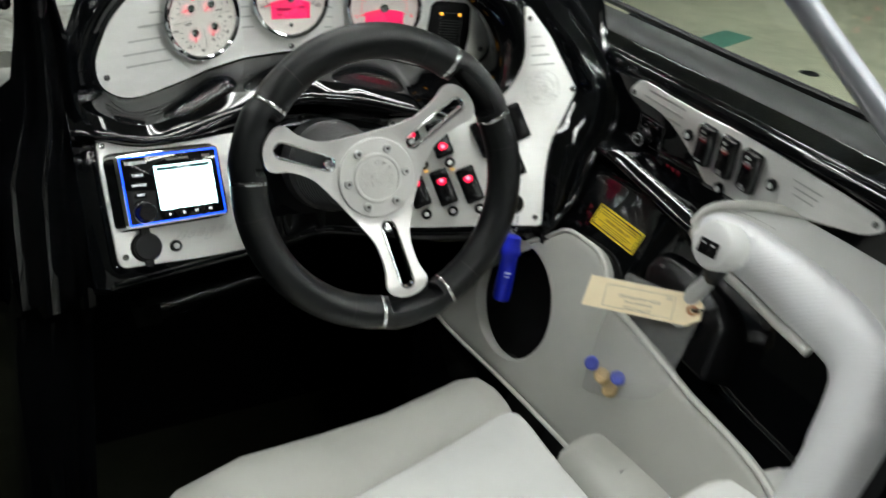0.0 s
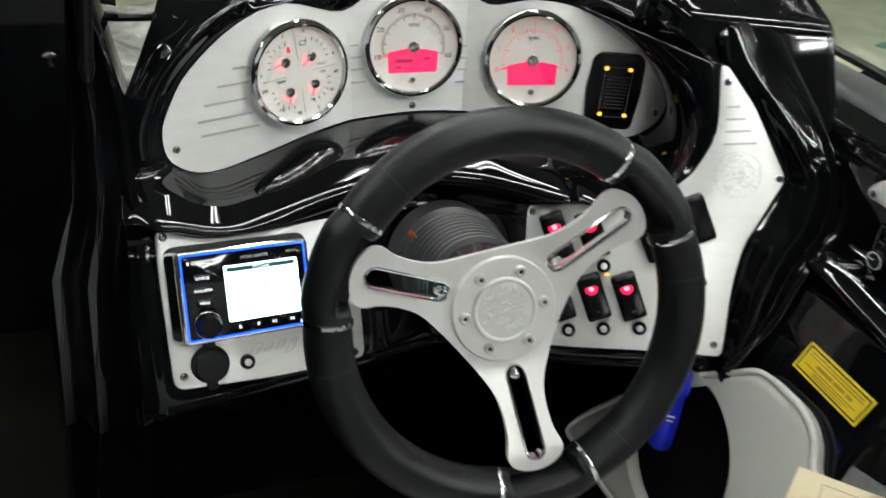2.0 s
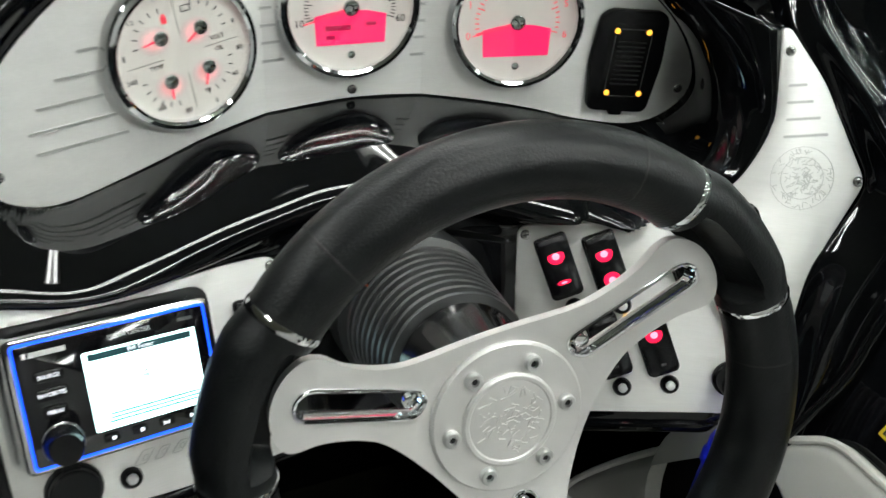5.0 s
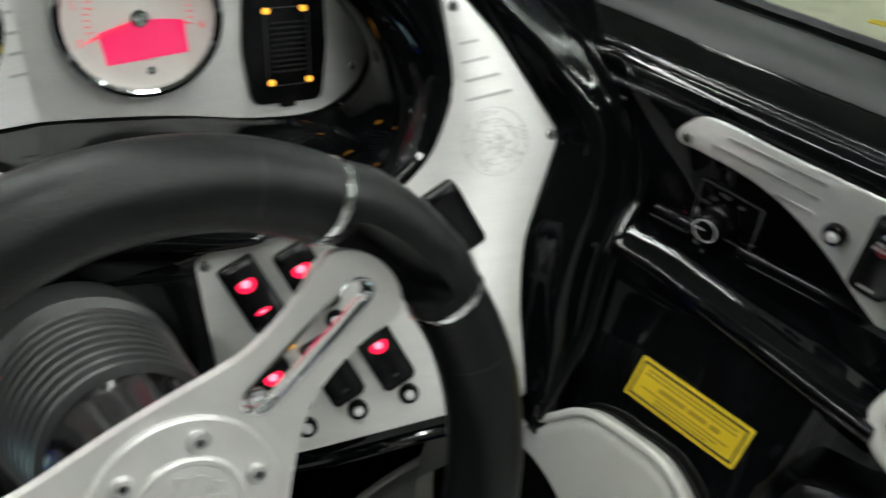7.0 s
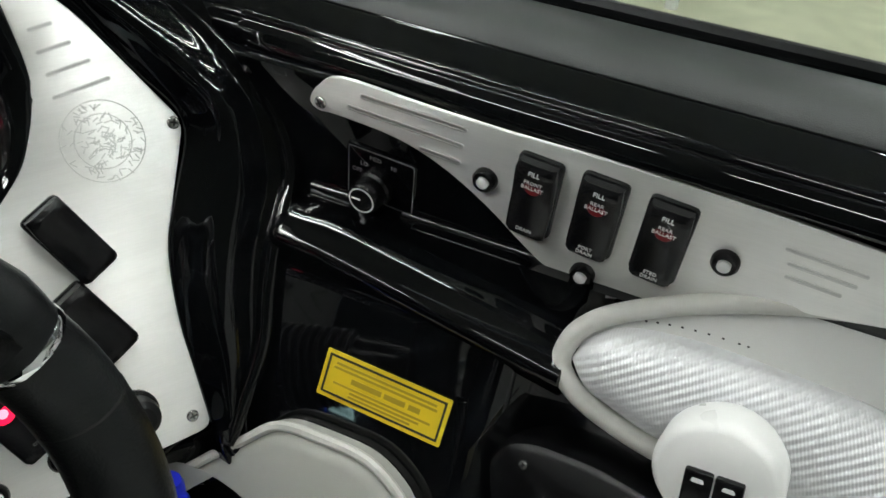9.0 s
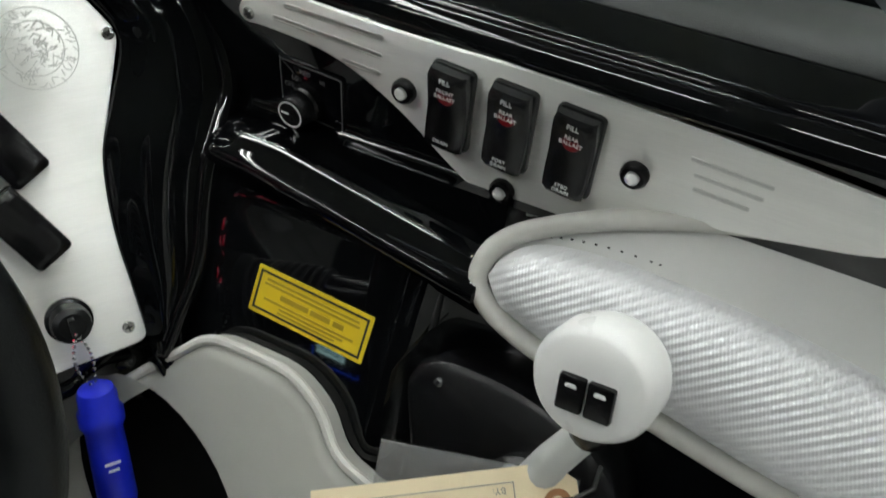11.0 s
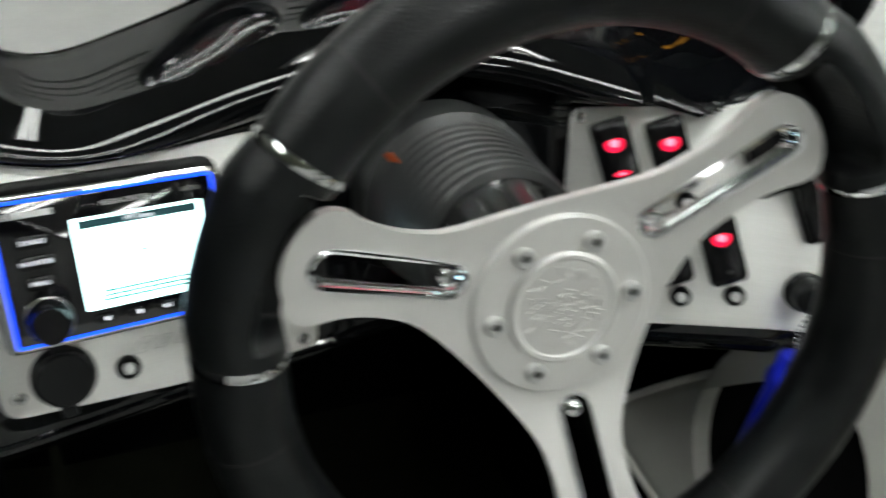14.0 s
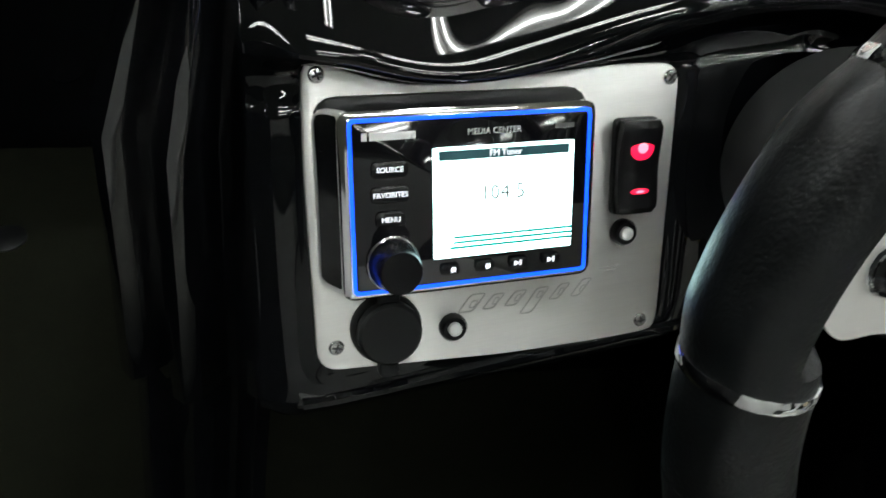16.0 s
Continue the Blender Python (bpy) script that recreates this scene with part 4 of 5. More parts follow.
def rocker(m, label, lights=(), texts=(), group="dash rocker switches", lift=0.0):
    ob = thing("rocker_switch", label, "switch", m, group)
    part("bezel", slab(round_loop([(-0.0132, -0.026), (0.0132, -0.026), (0.0132, 0.026), (-0.0132, 0.026)], 0.004), 0, 0.0035, 0.0012), PLASTIC, ob)
    part("paddle", rocker_body(lift=lift), PLASTIC, ob)
    for y, r, ratio, h in lights:
        ln = part("lens", moved(lathe([(r, 0), (r * 0.95, 0.0008), (r * 0.6, 0.0012)], 20, ratio=ratio), pose(0, y, h)), REDLENS, ob, "glowing red lens")
        part("glow", moved(lathe([(r * 0.46, 0.001), (r * 0.4, 0.0014), (r * 0.2, 0.0016)], 14, ratio=ratio), pose(0, y, h)), REDLED, ln)
    for tx, y, sz, mt, h in texts:
        words(ob, tx, sz, 0, y, h, mt)
    return ob


LIT = ((0.010, 0.0070, 0.95, 0.0090),)
for u, v, two in ((-0.109, -0.0015, 1), (-0.072, 0.0045, 2), (-0.024, -0.0565, 0), (-0.061, -0.0625, 0), (-0.098, -0.0685, 0)):
    lights = LIT + (((-0.012, 0.0058, 0.35, 0.0086),) if two == 1 else ((-0.012, 0.0068, 0.9, 0.0088),) if two == 2 else ())
    rocker(at(SWITCH, u, v, 0.0022, 25.5), "black rocker switch with a glowing red lens", lights, () if two else (("ON", -0.016, 0.0028, FAINT, 0.0098),))
# added glowing strips imitate amber light leaking onto the plate beside two rockers
for u, v in ((-0.0500, -0.0365), (-0.0870, -0.0425)):
    leak = thing("amber_leak", "tiny amber strip imitating light leaking past a rocker switch", "lamp", at(SWITCH, u, v, 0.0022, 25.5), "rocker indicator lamps")
    part("lens", slab(rrect(0.0055, 0.0016, 0.0006, 2), 0, 0.0016, 0.0004), AMBER, leak, "glowing amber strip")
for u, v in ((0.0345, 0.0355), (0.0325, -0.0165), (-0.008, 0.010)):
    rocker(at(SWITCH, u, v, 0.0022, 28), "unlit plain black rocker switch", lift=0.006)
rocker(at(RADIO, 0.1065, 0.009, 0.0022, -4), "black rocker switch with red lit legend beside the radio", ((0.011, 0.0072, 0.95, 0.0090), (-0.0125, 0.0058, 0.3, 0.0086)))
for (u, v), (a, b) in zip(((0.0262, -0.0035), (0.0627, -0.0045), (0.0997, -0.007)), (("FRONT\nBALLAST", "DRAIN"), ("REAR\nBALLAST", "PORT\nDRAIN"), ("REAR\nBALLAST", "STBD\nDRAIN"))):
    ob = rocker(at(SIDE, u, v, 0.0022, -5), "black ballast rocker switch with white legends", (), (("FILL", 0.0205, 0.0040, PRINT, 0.0122), (a, 0.0120, 0.0033, PRINT, 0.0106), (b, -0.0185, 0.0032, PRINT, 0.0108)),
                "ballast rocker switches")
    part("lens", moved(lathe([(0.0052, 0), (0.0047, 0.0006)], 20), pose(0, 0.0105, 0.0094)), REDSOFT, ob, "dim red lens")


# ---- small breaker buttons ----
def breaker(m, deg=0):
    ob = thing("breaker_button", "small black breaker button with a white centre", "button", m, "breaker buttons")
    part("collar", lathe([(0.0075, 0), (0.0075, 0.003), (0.0062, 0.0052), (0.0045, 0.0055), (0.0042, 0.0035)], 24), PLASTIC, ob)
    part("plunger", lathe([(0.0036, 0.003), (0.0036, 0.0062), (0.0028, 0.0068)], 18), WHITEPL, ob, "white plunger")
    return ob


BTN = breaker(at(SWITCH, -0.092, -0.0335, 0.0022))
for u, v in ((-0.055, -0.0275), (-0.0076, -0.0895), (-0.0455, -0.0955), (-0.0825, -0.1025)):
    copy_thing(BTN, at(SWITCH, u, v, 0.0022))
for u, v in ((-0.0015, -0.0628), (0.1, -0.0272)):
    copy_thing(BTN, at(RADIO, u, v, 0.0022))
for u, v in ((-0.0045, -0.003), (0.0598, -0.0477), (0.133, -0.009)):
    copy_thing(BTN, at(SIDE, u, v, 0.0022))

# ---- ignition key with float ----
ign = thing("ignition_switch", "black ignition switch with the key in it", "switch", at(SWITCH, 0.040, -0.0795, 0.0022))
part("collar", lathe([(0.0145, 0), (0.0145, 0.003), (0.012, 0.005)], 28), PLASTIC, ign, "black collar")
part("cap", lathe([(0.012, 0.004), (0.0125, 0.012), (0.0115, 0.018), (0.008, 0.021)], 28), RUBBER, ign, "black rubber key cap")
part("key", slab(rrect(0.004, 0.012, 0.001), 0.02, 0.028), RUBBER, ign, "black key head")
KEY = SWITCH @ Vector((0.040, -0.083, 0.030))
FT, FB = Vector((0.234, 0.040, 0.770)), Vector((0.219, 0.026, 0.672))
fl = thing("key_float", "blue foam key float hanging on a bead chain", "key float")
for s in (-1, 1):
    side = Vector((0.006 * s, 0.002, 0))
    pts = [KEY.lerp(FT, k / 11) + side * math.sin(math.pi * k / 11) for k in range(12)]
    bm = bmesh.new()
    for p in pts:
        bmesh.ops.create_icosphere(bm, subdivisions=1, radius=0.0014, matrix=Matrix.Translation(p))
    part("chain", bm, CHROME, fl, "steel bead chain")
fd = (FB - FT).normalized()
fm = Matrix.Translation(FT) @ fd.to_track_quat("Z", "Y").to_matrix().to_4x4()
fbm = lathe([(0.006, -0.002), (0.011, 0.0), (0.0125, 0.004), (0.0125, 0.014), (0.0145, 0.017), (0.0145, 0.026), (0.012, 0.030), (0.0125, 0.05), (0.013, 0.09), (0.0115, 0.0965), (0.006, 0.099)], 24)
part("float", moved(fbm, fm), BLUEFOAM, fl, "blue float body")
part("lettering", moved(bars([(0.0, 0.052, 0.010, 0.0022), (0.0, 0.0575, 0.007, 0.0018)], 0.0126), fm @ pose(0, 0, 0, 90, 0, 0) @ pose(0, 0, 0, 0, 160, 0)), PRINT, fl, "small white print")

# ---- radio ----
radio = thing("radio", "black marine radio with blue lit edge and bright screen", "radio", at(RADIO, 0.0068, 0.0105, 0.0022, -4) @ Matrix.Diagonal((0.98, 1.02, 1.4, 1)))
part("gasket", slab(rrect(0.144, 0.094, 0.012), 0, 0.0022, 0.001), RUBBER, radio).location = (-0.001, 0.001, 0)
base_loop, mid_loop, top_loop = rrect(0.140, 0.089, 0.008), rrect(0.131, 0.087, 0.006), rrect(0.1265, 0.0835, 0.004)
part("body", loft(bmesh.new(), [[(x - 0.0035, y, 0.001) for x, y in base_loop], [(x - 0.0010, y, 0.013) for x, y in mid_loop], [(x - 0.0005, y, 0.0162) for x, y in mid_loop], [(x, y, 0.0174) for x, y in top_loop]]), CHROME, radio, "chrome side housing")
part("light_frame", ring(rrect(0.1230, 0.0812, 0.003), rrect(0.1196, 0.0778, 0.002), 0.0165, 0.0182), BLUELED, radio, "glowing blue edge light")
part("face", slab(rrect(0.1198, 0.0780, 0.002), 0.0150, 0.0180, 0.0004), BLACKGLASS, radio, "glossy black face")
scr = part("screen", slab(rrect(0.0735, 0.0525, 0.001, 2), 0.0178, 0.0184), SCREEN, radio, "bright white screen")
scr.location = (0.0155, -0.0005, 0)
part("screen_header", bars([(0.0, 0.0225, 0.068, 0.0045)], 0.0184), SCREENDARK, scr, "dark header bar")
words(scr, "FM Tuner", 0.0042, 0, 0.0225, 0.0188, KEYLIT)
words(scr, "104 5", 0.0105, -0.001, 0.0035, 0.0185, SCREENGREY)
for k in range(3):
    part("screen_line", bars([(0.004, -0.0165 - 0.0025 * k, 0.0655, 0.0011)], 0.0184), SCREENTEAL, scr, "teal stripe")
part("screen_mark", slab([(-0.035, -0.0235), (-0.031, -0.0235), (-0.0265, -0.0185), (-0.027, -0.0145), (-0.033, -0.0145)], 0.0184, 0.0188), SCREEN, scr, "plain white mark")
words(radio, "MEDIA CENTER", 0.0040, 0.010, 0.0322, 0.0181, PRINT)
part("brand_mark", bars([(-0.0405, 0.0325, 0.022, 0.0034), (-0.054, 0.0325, 0.0025, 0.0034)], 0.0181), PRINT, radio, "plain grey maker's bar")
part("model_mark", bars([(0.047, 0.0328, 0.010, 0.0022)], 0.0181), FAINT, radio)
for i, (tx, w) in enumerate((("SOURCE", 0.016), ("FAVORITES", 0.017), ("MENU", 0.013))):
    k = part("key", slab(rrect(w + 0.002, 0.0075, 0.003), 0.0178, 0.0190, 0.0006), PLASTIC, radio, "backlit key")
    k.location = (-0.0425, 0.0175 - 0.0115 * i, 0)
    words(k, tx, 0.0034, 0, 0, 0.0191, KEYLIT)
for i in range(4):
    k = part("key", slab(rrect(0.010, 0.0052, 0.002), 0.0178, 0.0190, 0.0006), PLASTIC, radio, "backlit transport key")
    k.location = (-0.013 + 0.0182 * i, -0.0325, 0)
    b2 = bmesh.new()
    for s in ((-1, 1), (1, 1), (1, -1), (-1, 1))[i:i + 1]:
        slab([(-0.0025, -0.0013), (-0.0025, 0.0013), (0.0, 0.0)] if i > 1 else [(0.0, 0.0), (0.0, 0.0), (0.0025, 0.0013), (0.0025, -0.0013)][1:], 0.019, 0.0193, bm=b2)
        slab([(0.0004, -0.0013), (0.0012, -0.0013), (0.0012, 0.0013), (0.0004, 0.0013)], 0.019, 0.0193, bm=b2)
    part("symbol", b2, KEYLIT, k)
knob = part("knob", lathe([(0.0125, 0.0175), (0.0125, 0.0200), (0.0115, 0.0215), (0.0108, 0.0285), (0.0098, 0.030)], 32), PLASTIC, radio, "round black volume knob")
knob.location = (-0.042, -0.0265, 0)
part("knob_ring", lathe([(0.0133, 0.0175), (0.0133, 0.0192), (0.0126, 0.0196)], 32), CHROME, knob, "bright ring")

# ---- covered power socket ----
so_ = thing("power_socket", "black rubber covered power socket", "socket", at(RADIO, -0.0375, -0.0555, 0.0022, -6))
part("flange", lathe([(0.0185, 0), (0.0185, 0.004), (0.017, 0.006)], 32), RUBBER, so_)
part("cover", lathe([(0.0165, 0.005), (0.0165, 0.0115), (0.015, 0.013), (0.009, 0.0133)], 32), RUBBER, so_, "round rubber cap")
part("hinge", slab(rrect(0.011, 0.012, 0.002), 0.0, 0.009, 0.001), RUBBER, so_).location = (0, 0.019, 0)
part("tab", slab(rrect(0.010, 0.009, 0.003), 0.004, 0.010, 0.001), RUBBER, so_).location = (0, -0.0195, 0)


# ---- steering wheel ----
def steering_wheel():
    ob = thing("steering_wheel", "three-spoke steering wheel with black leather rim", "steering wheel", WHEEL)
    R, T, H = 0.1555, 0.0213, 0.031
    AX = [159.5, 39.5, 279.5]

    def rim_arc(a0, a1, t0, t1, seg=24, n=20, squash=0.92, out=0.0, notch=None):
        loops = []
        for i in range(seg + 1):
            a = radians(a0 + (a1 - a0) * i / seg)
            s = math.sin(math.pi * i / seg)
            t = t0 + (t1 - t0) * s
            o = out * min(1.0, 1.9 * s)
            rr = [(R + o + t * squash * math.cos(b), H + t * math.sin(b)) for b in [2 * math.pi * k / n for k in range(n)]]
            if notch is not None:
                f = 1 - float(sstep((abs(math.degrees(a) - notch) - 10.6) / 2.4))
                rr = [(q, z - f * (1 - float(sstep((q - 0.148) / 0.005))) * max(z - 0.0235, 0)) for q, z in rr]
            loops.append([(q * math.cos(a), q * math.sin(a), z) for q, z in rr])
        return loft(bmesh.new(), loops)

    for i, ax in enumerate(AX):
        nxt = AX[i] - 120
        part("grip", rim_arc(ax - 16.3, nxt + 16.3, T, T * 1.02), LEATHER, ob, "smooth black leather rim section")
        part("spoke_grip", rim_arc(ax - 15.5, ax + 15.5, T * 1.0, T * 1.0, 48, 44, out=0.0032, notch=ax), LEATHER, ob, "black leather thumb grip")
        for s in (-1, 1):
            part("band", rim_arc(ax + s * 15.9 - 0.75, ax + s * 15.9 + 0.75, T * 1.03, T * 1.045, 3), CHROME, ob, "thin chrome band on the rim")
            part("seam", rim_arc(ax + s * 30 - 0.25, ax + s * 30 + 0.25, T * 1.012, T * 1.02, 2), INK, ob, "stitched leather seam")
    # spoke plate
    loop = []
    for ax in sorted(AX):
        seq = [(0.0665, -0.0255), (0.088, -0.0205), (0.110, -0.0212), (0.125, -0.0256), (0.1345, -0.0230), (0.1415, -0.0125), (0.1438, 0.0), (0.1415, 0.0125), (0.1345, 0.0230), (0.125, 0.0256), (0.110, 0.0212), (0.088, 0.0205), (0.0665, 0.0255)]
        loop += turned(seq, ax)
        loop.append((0.0535 * math.cos(radians(ax + 60)), 0.0535 * math.sin(radians(ax + 60))))
    outer = smooth_loop(loop, 4)
    holes = [turned(stadium(0.061, 0.1245, 0.0072, 8), ax) for ax in AX]
    def dish(bm):
        for v in bm.verts:
            q = min(max((math.hypot(v.co.x, v.co.y) - 0.046) / 0.085, 0), 1)
            v.co.z += 0.030 * q
        return bm

    part("spokes", dish(holed(outer, holes, -0.006, 0.0005)), WHEELALU, ob, "satin aluminium three-spoke plate")
    for ax in AX:
        o, i = stadium(0.061, 0.1245, 0.0098, 8), stadium(0.061, 0.1245, 0.0066, 8)
        bm = bmesh.new()
        loft(bm, [[(x, y, z) for x, y in turned(stadium(0.061, 0.1245, w, 8), ax)] for w, z in ((0.0098, 0.0004), (0.0096, 0.0018), (0.0088, 0.0026), (0.0076, 0.0022), (0.0068, 0.0), (0.0066, -0.008))], False, False)
        part("slot_trim", dish(bm), CHROME, ob, "polished chrome slot liner")
        part("slot_screw", dish(moved(lathe([(0.0045, -0.006), (0.0045, -0.002), (0.003, -0.001)], 14), Matrix.Rotation(radians(ax), 4, "Z") @ pose(0.0615, 0, 0))), CHROME, ob, "chrome screw in the slot")
    part("hub", lathe([(0.0475, 0.0), (0.0475, 0.0052), (0.046, 0.0066), (0.030, 0.0068)], 48), WHEELALU, ob, "round satin aluminium hub ring")
    cap = part("hub_cap", lathe([(0.0295, 0.0065), (0.0295, 0.0084), (0.028, 0.0094), (0.026, 0.0092), (0.0252, 0.0084), (0.012, 0.0086)], 48), WHEELALU, ob, "round polished hub cap")
    rnd = random.Random(9)
    bm = bmesh.new()
    for k in range(80):
        a, r = rnd.uniform(0, 6.28), 0.021 * math.sqrt(rnd.random())
        slab(turned([(-0.0025, -0.0004), (0.0025, -0.0004), (0.0025, 0.0004), (-0.0025, 0.0005)], rnd.choice((20, 65, 110, 150)) + rnd.uniform(-15, 15), r * math.cos(a), r * math.sin(a)), 0.0082, 0.0094, bm=bm)
    tagged(part("engraving", bm, WHEELALU, cap), "embossed emblem strokes", kind="stuff")
    for k in range(6):
        a = radians(7 + 60 * k)
        b = part("bolt", moved(lathe([(0.0052, 0.006), (0.0052, 0.0098), (0.0044, 0.0108), (0.0024, 0.0108), (0.0022, 0.0085)], 18), pose(0.0362 * math.cos(a), 0.0362 * math.sin(a), 0)), BOLT, ob, "bright steel socket-head bolt")
        part("socket", moved(lathe([(0.0020, 0.0075), (0.0020, 0.0094)], 6), pose(0.0362 * math.cos(a), 0.0362 * math.sin(a), 0)), INK, b)
    return ob


steering_wheel()

col = thing("column_boot", "ribbed black rubber boot on the steering column", "boot", WHEEL)
part("cap", lathe([(0.030, -0.012), (0.034, -0.022), (0.038, -0.04), (0.041, -0.062), (0.044, -0.07)], 40), CAPBLACK, col, "smooth black column cap")
prof = [(0.043, -0.068)]
for k in range(9):
    z0 = -0.072 - 0.0095 * k
    rr = 0.0445 + 0.0011 * k
    prof += [(rr - 0.002, z0), (rr + 0.0044, z0 - 0.0014), (rr + 0.0054, z0 - 0.0035), (rr + 0.0044, z0 - 0.0056), (rr - 0.004, z0 - 0.0072), (rr - 0.004, z0 - 0.0086)]
prof += [(0.062, -0.165), (0.064, -0.20)]
part("bellows", lathe(prof, 48), BELLOWS, col, "ribbed rubber bellows")
part("sticker", moved(slab(rrect(0.006, 0.012, 0.0005, 2), 0.0, 0.0006), pose(-0.045, 0.038, -0.150, 0, -45, 40)), ORANGE, col, "small orange sticker")


# ---- side panel with ballast switches ----
SIDE_EDGE = smooth_loop([(-0.124, 0.0155), (-0.117, 0.0265), (-0.1, 0.0362), (-0.05, 0.0335), (0.006, 0.0311), (0.07, 0.0305), (0.13, 0.0285), (0.2, 0.0225), (0.262, 0.0155), (0.2735, 0.009), (0.271, 0.0005),
                         (0.25, -0.0125), (0.21, -0.0215), (0.15, -0.033), (0.105, -0.05), (0.083, -0.059), (0.064, -0.064), (0.046, -0.059), (0.022, -0.043), (-0.0046, -0.022), (-0.035, -0.004), (-0.065, 0.0058),
                         (-0.104, 0.0095), (-0.1185, 0.0095)], 4)
side_panel = panel("side_switch_panel", "curved brushed aluminium side plate for ballast switches", SIDE, SIDE_EDGE, [(-0.1155, 0.0158), (0.2643, 0.006)])
groove(side_panel, -0.0522, 0.0263, 0.066, -2.5, 0.0016)
groove(side_panel, -0.058, 0.0160, 0.074, -3.5, 0.0016)
groove(side_panel, -0.0345, 0.0030, 0.024, -3.5, 0.0016)
for i, (u, v) in enumerate(((0.178, 0.008), (0.178, 0.0, ), (0.176, -0.008))):
    groove(side_panel, u, v, 0.038 - 0.006 * i, -4, 0.0011)

blower = thing("fan_switch", "black rotary fan switch on a square dark plate", "switch", at(SIDE, -0.0775, -0.0305, -0.004, -4))
part("plate", slab(rrect(0.05, 0.040, 0.003), 0, 0.0025, 0.0008), BLACKGLASS, blower, "glossy black plate")
part("plate_edge", ring(rrect(0.047, 0.037, 0.002), rrect(0.046, 0.036, 0.002), 0.0024, 0.0029), FAINT, blower, "thin grey border line")
kn = part("knob", lathe([(0.0125, 0.0025), (0.0125, 0.008), (0.011, 0.0095), (0.0105, 0.019), (0.0095, 0.0205)], 32), PLASTIC, blower, "round black knob")
kn.location = (-0.003, -0.006, 0)
part("knob_ring", ring(circle(0.0088, 28), circle(0.0080, 28), 0.0200, 0.0209), PRINT, kn, "thin white ring")
part("pointer", bars([(-0.004, 0, 0.006, 0.0012)], 0.0204), PRINT, kn, "white pointer")
for tx, x, y in (("MED", -0.004, 0.0135), ("HI", 0.009, 0.0115), ("LO", -0.012, 0.0075), ("OFF", -0.017, 0.0015)):
    words(blower, tx, 0.0042, x, y, 0.0026, FAINT)

lab = thing("warning_label", "yellow printed label with a black border on the side", "label", at(HULL, 0.0005, 0.0005, 0.0008, -2.2))
part("sheet", slab(rrect(0.0895, 0.0315, 0.001, 2), 0, 0.0008), YELLOW, lab)
part("border", ring(rrect(0.0845, 0.0265, 0.0004, 2), rrect(0.0815, 0.0235, 0.0003, 2), 0.0008, 0.0011), INK, lab, "black border line")
part("lettering", bars([(0, 0.0085, 0.072, 0.0016), (0, 0.0055, 0.074, 0.0016), (0, -0.0045, 0.07, 0.0014), (0.003, -0.0072, 0.05, 0.0014), (0, -0.0098, 0.045, 0.0013)], 0.0008), LABELINK, lab, "faint worn print")
part("lettering", bars([(-0.012, 0.0005, 0.022, 0.0035), (0.0085, 0.0005, 0.015, 0.0035), (0.0225, 0.0005, 0.008, 0.0035)], 0.0008), LABELINK, lab, "bold maker's line as bars")

# ---- lower side upholstery ----
KICK = smooth_loop([(-0.222, -0.262), (-0.186, -0.185), (-0.130, -0.106), (-0.082, -0.058), (-0.058, -0.0375), (-0.025, -0.034), (0.008, -0.0355), (0.034, -0.049), (0.0525, -0.0695), (0.08, -0.0785), (0.136, -0.0885),
                    (0.228, -0.106), (0.345, -0.122), (0.40, -0.16), (0.40, -0.25), (0.2, -0.262), (0.0, -0.266), (-0.12, -0.272), (-0.195, -0.272)], 4)
HOLE = [(-0.080 + 0.088 * math.cos(a) - 0.012 * math.sin(a), -0.165 + 0.077 * math.sin(a) - 0.01 * math.cos(a)) for a in np.linspace(0, 2 * math.pi, 40, endpoint=False)]
kick = thing("side_cushion", "cream vinyl side upholstery with a round opening", "upholstery", HULL)
bm = bmesh.new()
H0, H1 = 0.001, 0.020
kl = []
soft = 0.014
for i in range(5):
    a = i / 4 * math.pi / 2
    kl.append([(x, y, H1 - soft * (1 - math.sin(a))) for x, y in inset(KICK, soft * (1 - math.cos(a)))])
loft(bm, [[(x, y, H0) for x, y in KICK]] + kl, False, False)
hl = [[(x, y, H1) for x, y in HOLE], [(x, y, H1 - 0.004) for x, y in [((px + 0.080) * 0.96 - 0.080, (py + 0.165) * 0.96 - 0.165) for px, py in HOLE]], [(x, y, -0.004) for x, y in [((px + 0.080) * 0.96 - 0.080, (py + 0.165) * 0.96 - 0.165) for px, py in HOLE]]]
loft(bm, hl, False, False)
bmesh.ops.remove_doubles(bm, verts=bm.verts, dist=1e-6)
eo = [e for e in bm.edges if e.is_boundary and all(abs(v.co.z - H1) < 1e-6 for v in e.verts)]
bmesh.ops.triangle_fill(bm, use_beauty=True, edges=eo)
part("pad", bm, CREAM, kick, "smooth cream vinyl pad")
part("piping", tube([(x, y, H1 - 0.004) for x, y in inset(KICK, 0.001)], 0.0035, 8, closed=True), PIPING, kick, "raised cream piping")
# flat disc just behind the pad; its black replaces a deep shaded recess
hole_shade = part("opening", lathe([(0.090, -0.003), (0.090, 0.0015)], 32, ratio=0.85), VOIDB, kick, "black disc painted as the shaded depth of the opening")
hole_shade.location = (-0.080, -0.165, 0)

# ---- armrest upholstery ----
arm = thing("armrest", "silver woven vinyl armrest with cream upper pad", "armrest", HULL)
